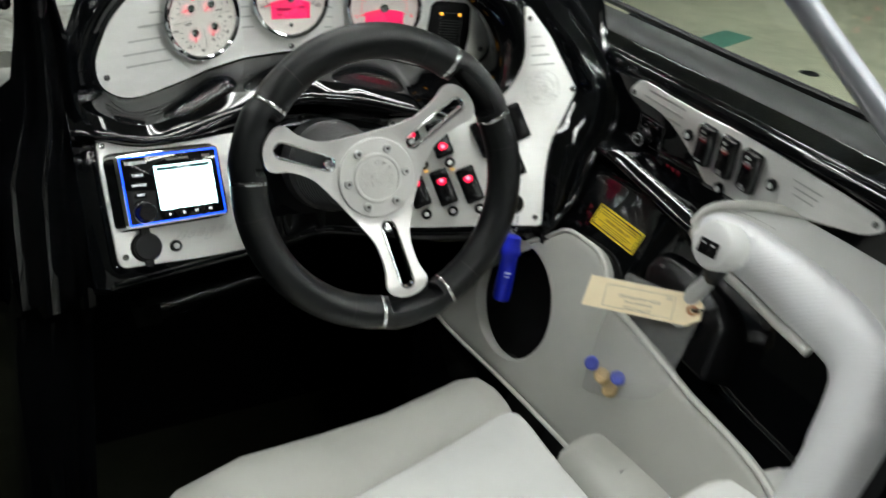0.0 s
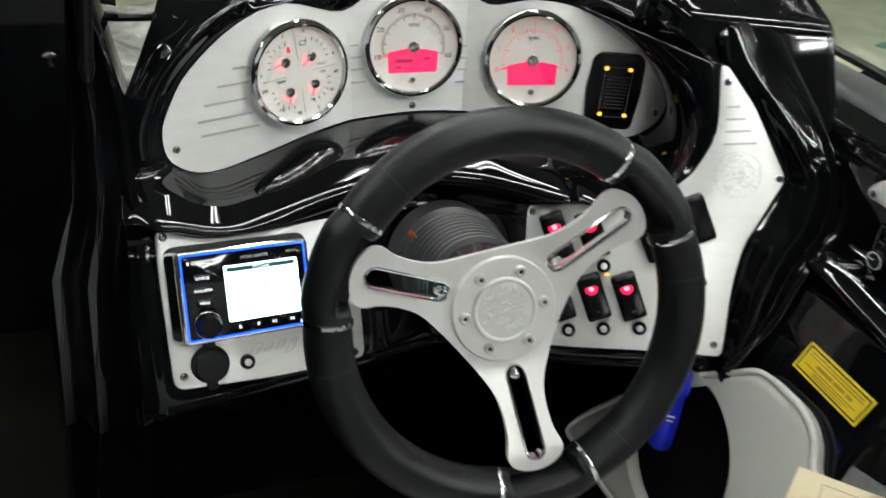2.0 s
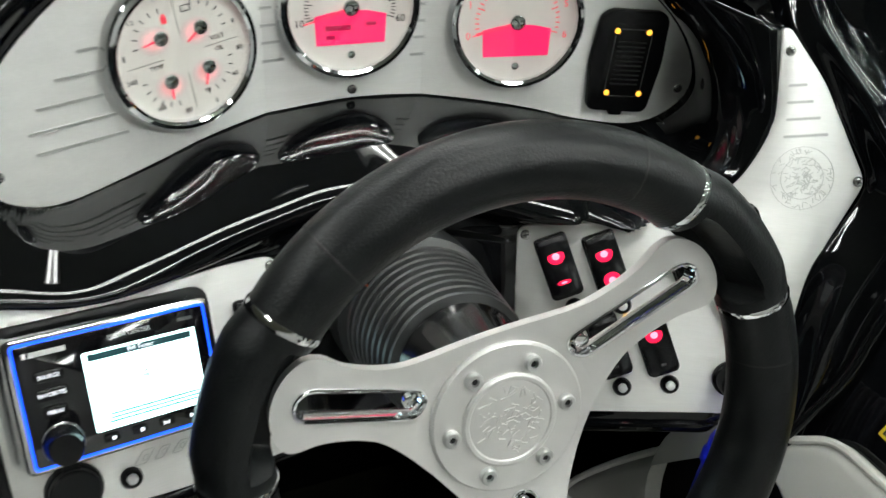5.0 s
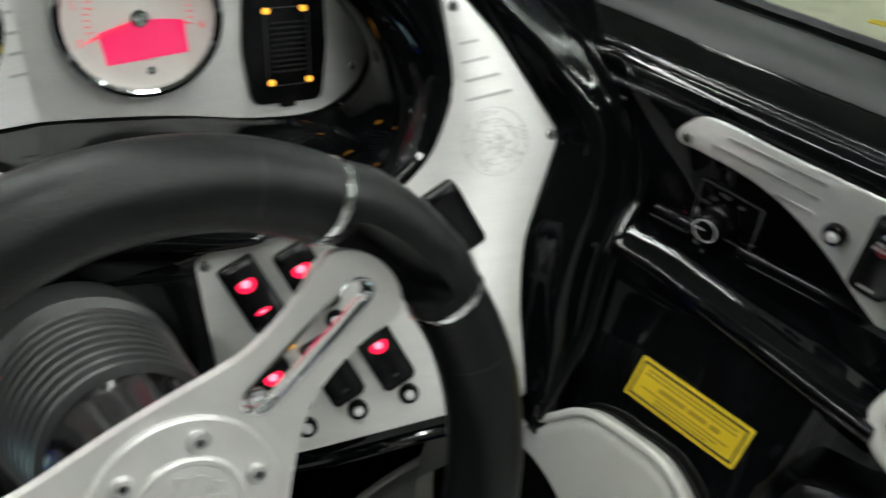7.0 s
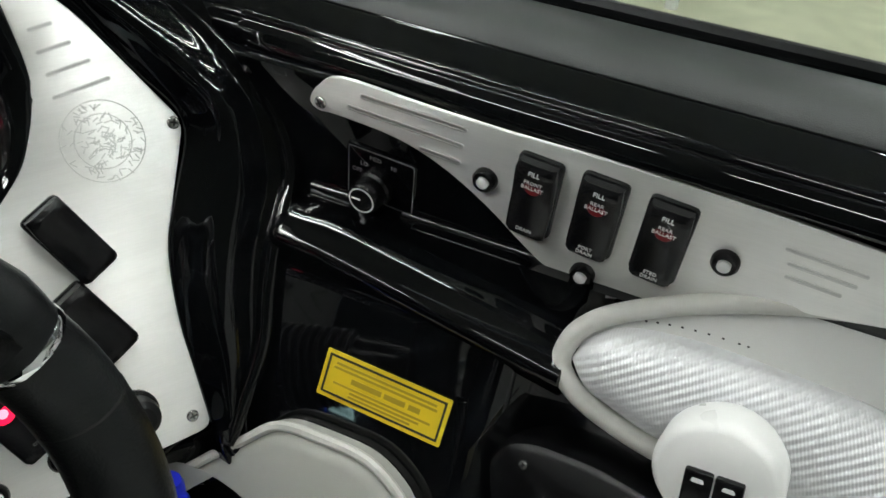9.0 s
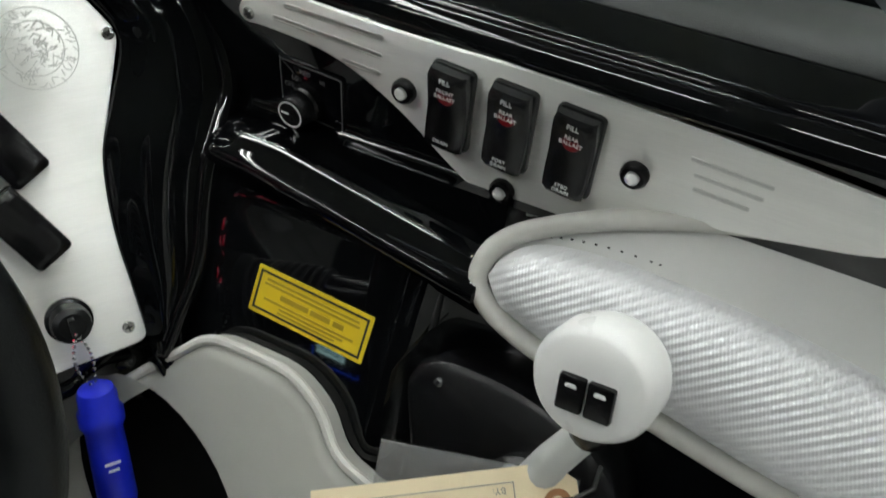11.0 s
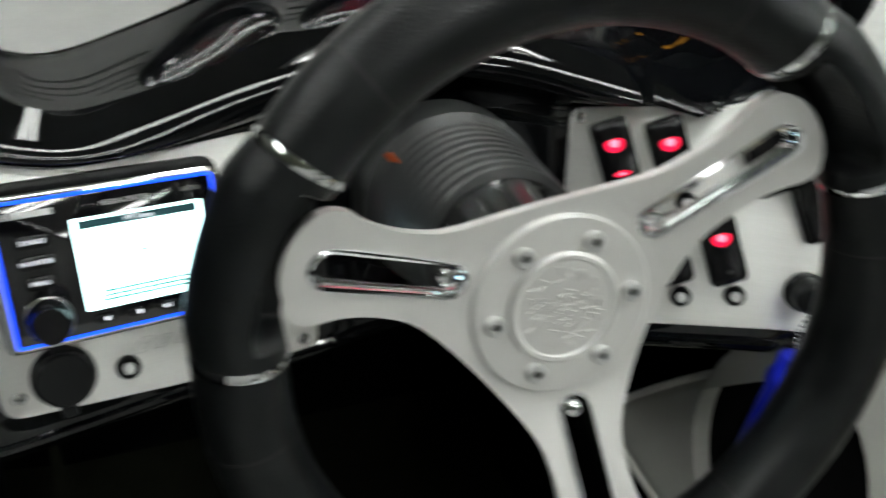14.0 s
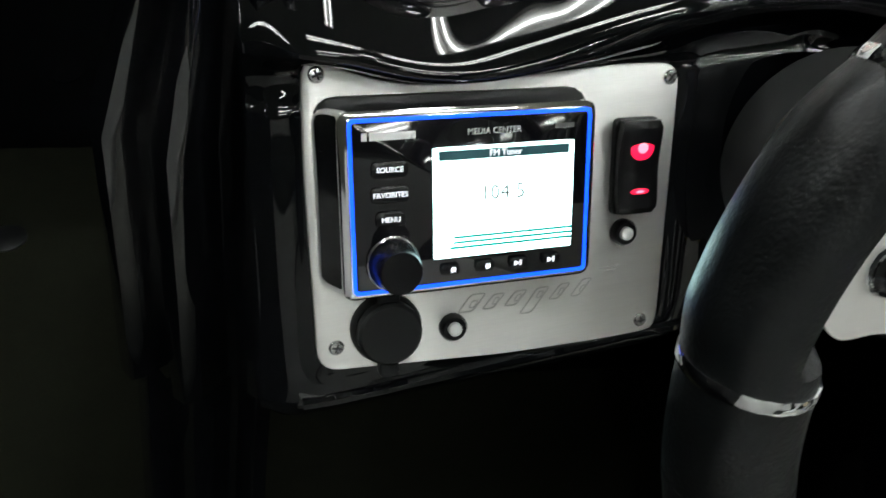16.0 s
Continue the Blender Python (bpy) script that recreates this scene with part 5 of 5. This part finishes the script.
INNER_RAIL = smooth_loop([(0.100, 0.068), (0.107, 0.064), (0.118, 0.051), (0.13, 0.046), (0.16, 0.0365), (0.20, 0.031), (0.26, 0.0195), (0.318, 0.010), (0.339, 0.0), (0.3485, -0.0215), (0.357, -0.063), (0.363, -0.092), (0.368, -0.2), (0.375, -0.31)], 5)[5:66]
OUTER_RAIL = smooth_loop([(0.106, 0.056), (0.107, 0.066), (0.113, 0.080), (0.13, 0.0925), (0.16, 0.0985), (0.20, 0.0995), (0.264, 0.0955), (0.335, 0.083), (0.378, 0.060), (0.393, 0.027), (0.404, -0.005), (0.412, -0.035), (0.422, -0.2), (0.428, -0.31)], 5)[5:66]
bm = bmesh.new()
rows = []
for k in range(17):
    q = k / 16
    dome = max(1 - abs(2 * q - 1) ** 2.6, 0) ** 0.5
    rows.append([(a[0] + (b[0] - a[0]) * q, a[1] + (b[1] - a[1]) * q, -0.008 + dome * (0.030 * min(1.0, 0.35 + i / 14))) for i, (a, b) in enumerate(zip(INNER_RAIL, OUTER_RAIL))])
rows = [[(x, y, -0.05) for x, y, h in rows[0]]] + rows + [[(x, y, -0.05) for x, y, h in rows[-1]]]
part("arm_pad", loft(bm, rows, False, False, False), CARBON, arm, "silver woven vinyl pad")
UPPER = smooth_loop([(0.104, 0.070), (0.1085, 0.083), (0.126, 0.097), (0.165, 0.1155), (0.219, 0.1325), (0.286, 0.143), (0.36, 0.15), (0.475, 0.155), (0.475, 0.035), (0.40, 0.045), (0.36, 0.066), (0.32, 0.076), (0.264, 0.085), (0.2, 0.0895),
                     (0.16, 0.086), (0.12, 0.074)], 4)
part("upper_pad", cushion(UPPER, -0.05, 0.0, 0.007, crown=0.002), WHITE, arm, "cream white vinyl upper pad")
tip = smooth_loop([(0.34, -0.005), (0.31, 0.0085), (0.26, 0.0165), (0.2, 0.027), (0.155, 0.0335), (0.12, 0.0445), (0.105, 0.057), (0.1035, 0.070), (0.1095, 0.084), (0.1265, 0.098), (0.165, 0.1165), (0.219, 0.1335), (0.286, 0.144), (0.36, 0.151), (0.40, 0.153)], 4)[4:53]
part("piping", tube([(x - 0.0015, y, 0.002) for x, y in tip], 0.0062, 10), PIPING, arm, "cream vinyl piping")
st = bmesh.new()
seam = np.array(OUTER_RAIL[8:36])
for a, b in zip(seam, seam[1:]):
    k = max(round(np.linalg.norm(b - a) / 0.006), 1)
    for i in range(k):
        p = a + (b - a) * i / k
        box(st, (p[0], p[1] + 0.0030, 0.0008), (0.0014, 0.001, 0.001))
part("stitching", st, INK, arm, "dark stitching along the seam")

# ---- throttle ----
cover = thing("throttle_housing", "rounded black plastic throttle box on the side", "housing", HULL)
part("cover", slab(round_loop([(0.076, -0.012), (0.083, 0.0035), (0.1, 0.011), (0.138, 0.0115), (0.18, 0.004), (0.215, -0.02), (0.23, -0.09), (0.1, -0.075)], 0.012), -0.055, 0.006, 0.006), PLASTIC, cover)
screw(cover, 0.0985, -0.0045, 0.006, 0.003)
thr = thing("throttle_lever", "white throttle lever with two black buttons", "lever")
HEADP, HN = Vector((0.279, -0.262, 0.912)), Vector((-0.87, 0.04, 0.27)).normalized()
hm = Matrix.Translation(HEADP) @ HN.to_track_quat("Z", "Y").to_matrix().to_4x4()
BASE = HULL @ Vector((0.165, -0.045, 0.014))
head = part("head", moved(lathe([(0.020, -0.034), (0.0265, -0.030), (0.029, -0.022), (0.0292, -0.004), (0.027, 0.0005), (0.0245, 0.0022), (0.012, 0.003)], 40, ratio=0.94), hm), WHITEPL, thr, "rounded white plastic grip")
# buttons stand level with the boat
hx = Vector((0, -1, 0)).cross(HN).normalized()
bmx = Matrix.Translation(HEADP) @ Matrix((HN.cross(Vector((0.25, 0.1, 1)).normalized()).normalized() * -1, HN.cross(HN.cross(Vector((0.25, 0.1, 1)).normalized()).normalized()) * -1, HN)).transposed().to_4x4()
for k in (-1, 1):
    b = part("button", moved(slab(rrect(0.0125, 0.017, 0.0015), 0.002, 0.006, 0.001), bmx @ pose(0.0067 * k, -0.004, 0)), PLASTIC, head, "square black rocker button")
    part("mark", moved(slab(round_loop([(-0.003, -0.0008), (0.003, -0.0008), (0.0022, 0.0012), (-0.0022, 0.0012)], 0.0008, 3), 0.0059, 0.0063), bmx @ pose(0.0067 * k, 0.0, 0)), PRINT, b, "small white symbol")
neck = HEADP + HN * -0.016 + Vector((0.0, 0.0, -0.024))
part("collar", tube([neck + Vector((0, 0, 0.004)), neck + Vector((0.001, 0, -0.008)), neck + Vector((0.003, 0.001, -0.020))], [0.013, 0.0135, 0.010], 16), PLASTIC, thr, "black collar under the grip")
part("arm", tube([neck + Vector((0.002, 0.001, -0.016)), neck.lerp(BASE, 0.45) + Vector((-0.004, 0, 0)), BASE + HULL.to_3x3() @ Vector((0, 0, 0.004))], [0.0085, 0.0095, 0.012], 14), LEVER, thr, "light grey lever arm")
part("pivot", moved(lathe([(0.024, -0.006), (0.024, 0.004), (0.018, 0.010)], 28), at(HULL, 0.165, -0.045, 0.010)), PLASTIC, thr, "black pivot boss")

# ---- card tag and bag on the lever ----
T0, T1 = Vector((0.236, -0.143, 0.798)), Vector((0.305, -0.235, 0.812))
tx = (T1 - T0).normalized()
tn = (Vector((-0.55, -0.45, 0.75)) - tx * tx.dot(Vector((-0.55, -0.45, 0.75)))).normalized()
ty = tn.cross(tx)
tagm = Matrix.Translation(T0 + tn * 0.026) @ Matrix((tx, ty, tn)).transposed().to_4x4() @ Matrix.Diagonal((1.10, 1.02, 1, 1))
tag = thing("card_tag", "buff card tag with printed notice tied on the lever", "tag", tagm)
card = part("card", slab([(-0.001, 0.004), (-0.004, -0.034), (0.108, -0.034), (0.121, -0.024), (0.121, -0.006), (0.110, 0.004)], 0, 0.0008), MANILA, tag)
part("eyelet", moved(ring(circle(0.0062, 24), circle(0.0028, 24), 0.0008, 0.0013), pose(0.111, -0.015, 0)), HOLEBROWN, card, "brown reinforcing ring")
part("border", moved(ring([(0.018, -0.030), (0.092, -0.030), (0.092, -0.003), (0.018, -0.003)], [(0.0185, -0.0295), (0.0915, -0.0295), (0.0915, -0.0035), (0.0185, -0.0035)], 0.0008, 0.0011), Matrix()), GREYINK, card, "thin printed frame")
for i, tt in enumerate(("ATTENTION", "ENGINE HAS", "BEEN WINTERIZED")):
    words(card, tt, 0.0052, 0.055, -0.0265 + 0.0062 * i, 0.0009, GREYINK, 180)
words(card, "BY:", 0.0046, 0.085, -0.0068, 0.0009, GREYINK, 180)
part("tie", tube([tagm @ Vector((0.111, -0.015, 0.002)), tagm @ Vector((0.118, -0.014, 0.006)), tagm @ Vector((0.128, -0.011, 0.002)), tagm @ Vector((0.134, -0.002, -0.006))], 0.0013, 6), INK, tag, "black cable tie").matrix_parent_inverse = tagm.inverted()

bag = thing("plastic_bag", "clear plastic bag of drain plugs hung on the lever", "bag")
B0, B1 = Vector((0.268, -0.160, 0.820)), Vector((0.300, -0.262, 0.825))
rows = []
rnd = random.Random(2)
nu, nv = 12, 16
front, back = [], []
for j in range(nv + 1):
    s = j / nv
    ra, rb = [], []
    for i in range(nu + 1):
        t = i / nu
        p = B0.lerp(B1, t) + Vector((-0.045 * s - 0.01 * math.sin(s * 3), -0.015 * s, -0.155 * s))
        d = 0.014 * math.sin(math.pi * t) * math.sin(math.pi * min(s * 0.9 + 0.1, 1)) + 0.002 * noise.noise(Vector((t * 5, s * 6, 1)))
        ra.append(p + Vector((-0.8, -0.3, 0.4)) * d)
        rb.append(p - Vector((-0.8, -0.3, 0.4)) * (d * 0.4 + 0.0005))
    front.append(ra)
    back.append(rb)
bm = bmesh.new()
loft(bm, [f + b[::-1] for f, b in zip(front, back)])
film = part("film", bm, BAG, bag, "clear crinkled film")
film.visible_shadow = False
for k, (dx, dy, dz, mt, r) in enumerate(((0.0, 0.012, -0.115, BLUECAP, 0.009), (0.010, -0.028, -0.112, BLUECAP, 0.009), (0.006, -0.006, -0.124, BRASS, 0.0105), (0.008, -0.022, -0.134, BRASS, 0.0105))):
    pm = Matrix.Translation(B0 + Vector((dx - 0.042, dy - 0.03, dz))) @ Vector((-0.6, -0.4 + 0.2 * k, 0.6)).to_track_quat("Z", "Y").to_matrix().to_4x4()
    part("drain_plug", moved(lathe([(r * 0.5, -0.012), (r * 0.6, -0.002), (r, -0.001), (r, 0.005), (r * 0.75, 0.006), (r * 0.7, 0.004)], 14), pm), mt, bag, "threaded plastic drain plug")

# ---- helm seat ----
seat = thing("helm_seat", "cream and white vinyl helm seat with rolled front", "seat")
secs = [(-0.335, -0.16, -0.26, 0.040), (-0.318, -0.115, -0.27, 0.058), (-0.27, -0.076, -0.255, 0.068), (-0.19, -0.054, -0.225, 0.072), (-0.09, -0.050, -0.20, 0.073), (0.0, -0.042, -0.178, 0.074),
        (0.07, -0.029, -0.162, 0.075), (0.12, -0.018, -0.150, 0.075), (0.148, -0.020, -0.146, 0.072), (0.162, -0.034, -0.140, 0.062), (0.168, -0.056, -0.125, 0.042)]
loops = []
for x, yf, yb, hh in secs:
    loop = []
    for k in range(28):
        a = 2 * math.pi * k / 28
        c, s = math.cos(a), math.sin(a)
        loop.append((x, (yf + yb) / 2 + (yf - yb) / 2 * math.copysign(abs(c) ** 0.75, c), 0.540 + 0.010 * min(max(-x / 0.2, 0), 1) + hh * math.copysign(abs(s) ** 0.75, s)))
    loops.append(loop)
part("front_roll", loft(bmesh.new(), loops), CREAM, seat, "rolled grey-cream vinyl seat front")
INS = smooth_loop([(-0.31, -0.265), (-0.2, -0.222), (-0.1, -0.193), (0.0, -0.169), (0.07, -0.150), (0.128, -0.134), (0.150, -0.138), (0.157, -0.16), (0.154, -0.25), (0.15, -0.52), (-0.31, -0.52)], 4)
part("seat_insert", cushion(INS, 0.50, 0.622, 0.012, 5, crown=0.004), WHITE, seat, "white vinyl seat insert")
part("base", slab([(-0.22, -0.45), (0.08, -0.45), (0.08, -0.16), (-0.22, -0.16)], 0.0, 0.51), GEL, seat, "black seat base")
bol = smooth_loop([(0.149, -0.250), (0.156, -0.229), (0.178, -0.219), (0.212, -0.216), (0.236, -0.232), (0.255, -0.285), (0.272, -0.345), (0.285, -0.42), (0.285, -0.62), (0.146, -0.62), (0.146, -0.35)], 4)
part("side_bolster", cushion(bol, 0.42, 0.640, 0.026, 7, crown=0.004), CREAM, seat, "padded side bolster")
bk = smooth_loop([(0.178, -0.43), (0.188, -0.392), (0.23, -0.386), (0.30, -0.396), (0.38, -0.41), (0.456, -0.433), (0.456, -0.62), (0.178, -0.62)], 4)
part("side_pad", cushion(bk, 0.62, 0.70, 0.014, 6, crown=0.004), WHITE, seat, "white side pad with a welted edge")
part("welt", tube([(x, y, 0.69) for x, y in [(0.180, -0.42), (0.189, -0.391), (0.23, -0.386), (0.30, -0.396), (0.38, -0.41), (0.456, -0.433)]], 0.003, 8), PIPING, seat, "raised welt")

# ---- port end of the dash: fluted moulding, grab rail, opening window ----
def fluted_post():
    pts = []
    for x, y in ((-0.303, 0.175), (-0.312, 0.171), (-0.318, 0.176), (-0.325, 0.188), (-0.331, 0.190), (-0.338, 0.180), (-0.346, 0.172), (-0.354, 0.170), (-0.361, 0.176), (-0.366, 0.190), (-0.372, 0.198), (-0.379, 0.192), (-0.387, 0.190),
                 (-0.394, 0.200), (-0.398, 0.225), (-0.398, 0.50), (-0.303, 0.50)):
        pts.append((x, y))
    loops = []
    for z in (0.0, 0.3, 0.6, 0.66, 0.70, 0.78, 0.86, 0.94, 1.02, 1.08, 1.12, 1.135):
        k = 0.10 * (z - 0.8)
        row = [(x - 0.045 * max(0.72 - z, 0) + 0.06 * (z - 0.8), y + k * 1.6 + (0.05 if z < 0.68 else 0.0), z) for x, y in pts]
        # narrows to a slim pillar above the dash
        s = float(sstep((z - 0.86) / 0.12))
        lo, hi = row[14][0], row[0][0]
        tl = float(np.interp(z, [1.0, 1.05, 1.135], [-0.352, -0.346, -0.334]))
        tr = float(np.interp(z, [1.0, 1.03, 1.065, 1.135], [-0.296, -0.297, -0.303, -0.318]))
        loops.append([(x + s * (tl + (x - lo) / (hi - lo) * (tr - tl) - x), y + s * (min(y, 0.29) - y), z) for x, y, z in row])
    return solo("console_post", loft(bmesh.new(), loops), GEL, "glossy black fluted console corner moulding", "trim", kind="structure")


fluted_post()
ws = thing("windshield_frame", "black folding windshield frame with a clear pane", "windshield", kind="structure")
part("post", tube([(-0.322, 0.202, 1.066), (-0.314, 0.206, 1.13), (-0.325, 0.23, 1.22), (-0.35, 0.28, 1.50)], 0.0058, 10), PLASTIC, ws, "black upright")
part("hinge", tube([(-0.3235, 0.201, 1.056), (-0.322, 0.202, 1.068), (-0.321, 0.202, 1.076)], [0.004, 0.0075, 0.0065], 12), PLASTIC, ws, "black hinge barrel")
part("rail", tube([(-0.34, 0.30, 1.155), (-0.24, 0.36, 1.150), (0.0, 0.44, 1.16), (0.25, 0.40, 1.15), (0.42, 0.26, 1.10)], 0.009, 8), PLASTIC, ws, "black lower rail")
part("knob", lathe([(0.003, -0.007), (0.007, -0.004), (0.008, 0.0), (0.007, 0.004), (0.003, 0.007)], 14), PLASTIC, ws, "small black knob").location = (-0.356, 0.25, 1.060)
part("brace", tube([(-0.322, 0.29, 1.088), (-0.30, 0.32, 1.077), (-0.25, 0.33, 1.074)], 0.0048, 8), PLASTIC, ws, "thin black cross bar")
pb = bmesh.new()
loft(pb, [[(-0.335, 0.305, 1.16), (-0.335, 0.315, 1.16), (-0.30, 0.55, 1.5), (-0.30, 0.54, 1.5)], [(-0.02, 0.445, 1.165), (-0.02, 0.455, 1.165), (0.0, 0.66, 1.5), (0.0, 0.65, 1.5)]])
pp = part("pane", pb, GLASS, ws, "clear safety glass")
pp.visible_shadow = False
solo("bow_cushion", cushion(rrect(0.54, 0.5, 0.04), 0.0, 0.10, 0.03), CREAM, "cream bow seating beyond the dash", "cushion", pose(-0.13, 1.02, 0.72))
solo("bow_seat_base", slab(rrect(0.52, 0.46, 0.02), 0.0, 0.72), GEL, "black moulded bow seat base", "seat base", pose(-0.13, 1.02, 0.0))
bm = bmesh.new()
grid = []
for j in range(31):
    s = j / 30
    row = []
    for i in range(41):
        x = -0.40 + 0.36 * i / 40
        y = 0.745 + 0.5 * s
        z = 0.838 - 0.12 * max(0.10 - s, 0) / 0.10 + 0.022 * noise.noise(Vector((x * 9, y * 9, 2))) + 0.012 * noise.noise(Vector((x * 24, y * 24, 5)))
        row.append(bm.verts.new((x, y, z)))
    grid.append(row)
for a, b in zip(grid, grid[1:]):
    for i in range(40):
        bm.faces.new((a[i], a[i + 1], b[i + 1], b[i]))
bmesh.ops.solidify(bm, geom=list(bm.faces), thickness=0.001)
solo("cover_sheet", bm, FILM, "crumpled grey protective sheet over the bow seat", "sheet")

plug = thing("floor_fitting", "round black fitting set in the dark floor", "fitting", pose(-0.86, 1.06, 0.0))
part("rim", lathe([(0.036, 0), (0.036, 0.004), (0.030, 0.006)], 24), RUBBER, plug)
foot = thing("foot_rail", "grey footrest bar under the dash", "footrest")
part("bar", tube([(-0.20, 0.40, 0.52), (0.02, 0.42, 0.54)], 0.02, 10), SATIN, foot)
part("bracket", slab([(-0.24, 0.38), (-0.2, 0.38), (-0.2, 0.72), (-0.24, 0.72)], 0.50, 0.54), SATIN, foot)

# thin flat teal patch on the far concrete
fm_ = thing("teal_patch", "flat faint teal patch on the concrete", "mat", pose(6.9, 5.9, -0.95, 0, 0, 20))
part("sheet", slab(rrect(0.9, 0.35, 0.03), 0, 0.01), GREEN, fm_)
bol_ = thing("bollard", "white painted bollard with a dark band", "bollard", pose(6.9, 1.12, -0.95))
part("post", lathe([(0.055, 0), (0.055, 0.6), (0.05, 0.64), (0.02, 0.66)], 24), WHITEPL, bol_)
part("band", lathe([(0.0565, 0.20), (0.0565, 0.225)], 24), RUBBER, bol_, "dark band")
tub_ = thing("floor_bucket", "round green plastic tub on the concrete", "tub", pose(7.75, 0.86, -0.95))
part("wall", lathe([(0.12, 0), (0.15, 0.16), (0.155, 0.17), (0.145, 0.17), (0.115, 0.02)], 28), GREEN, tub_)
stp_ = thing("floor_stripe", "yellow painted stripe on the concrete", "floor marking", pose(6.95, 1.9, -0.95, 0, 0, 8), kind="structure")
part("paint", slab(rrect(0.12, 0.9, 0.01), 0, 0.004), YELLOW, stp_)
# low black disc drawn for a dark spot on the concrete
fd_ = thing("floor_spot", "round dark spot on the concrete", "drain", pose(6.95, 4.68, -0.95))
part("cover", lathe([(0.1, 0), (0.1, 0.006), (0.08, 0.008)], 20), RUBBER, fd_)
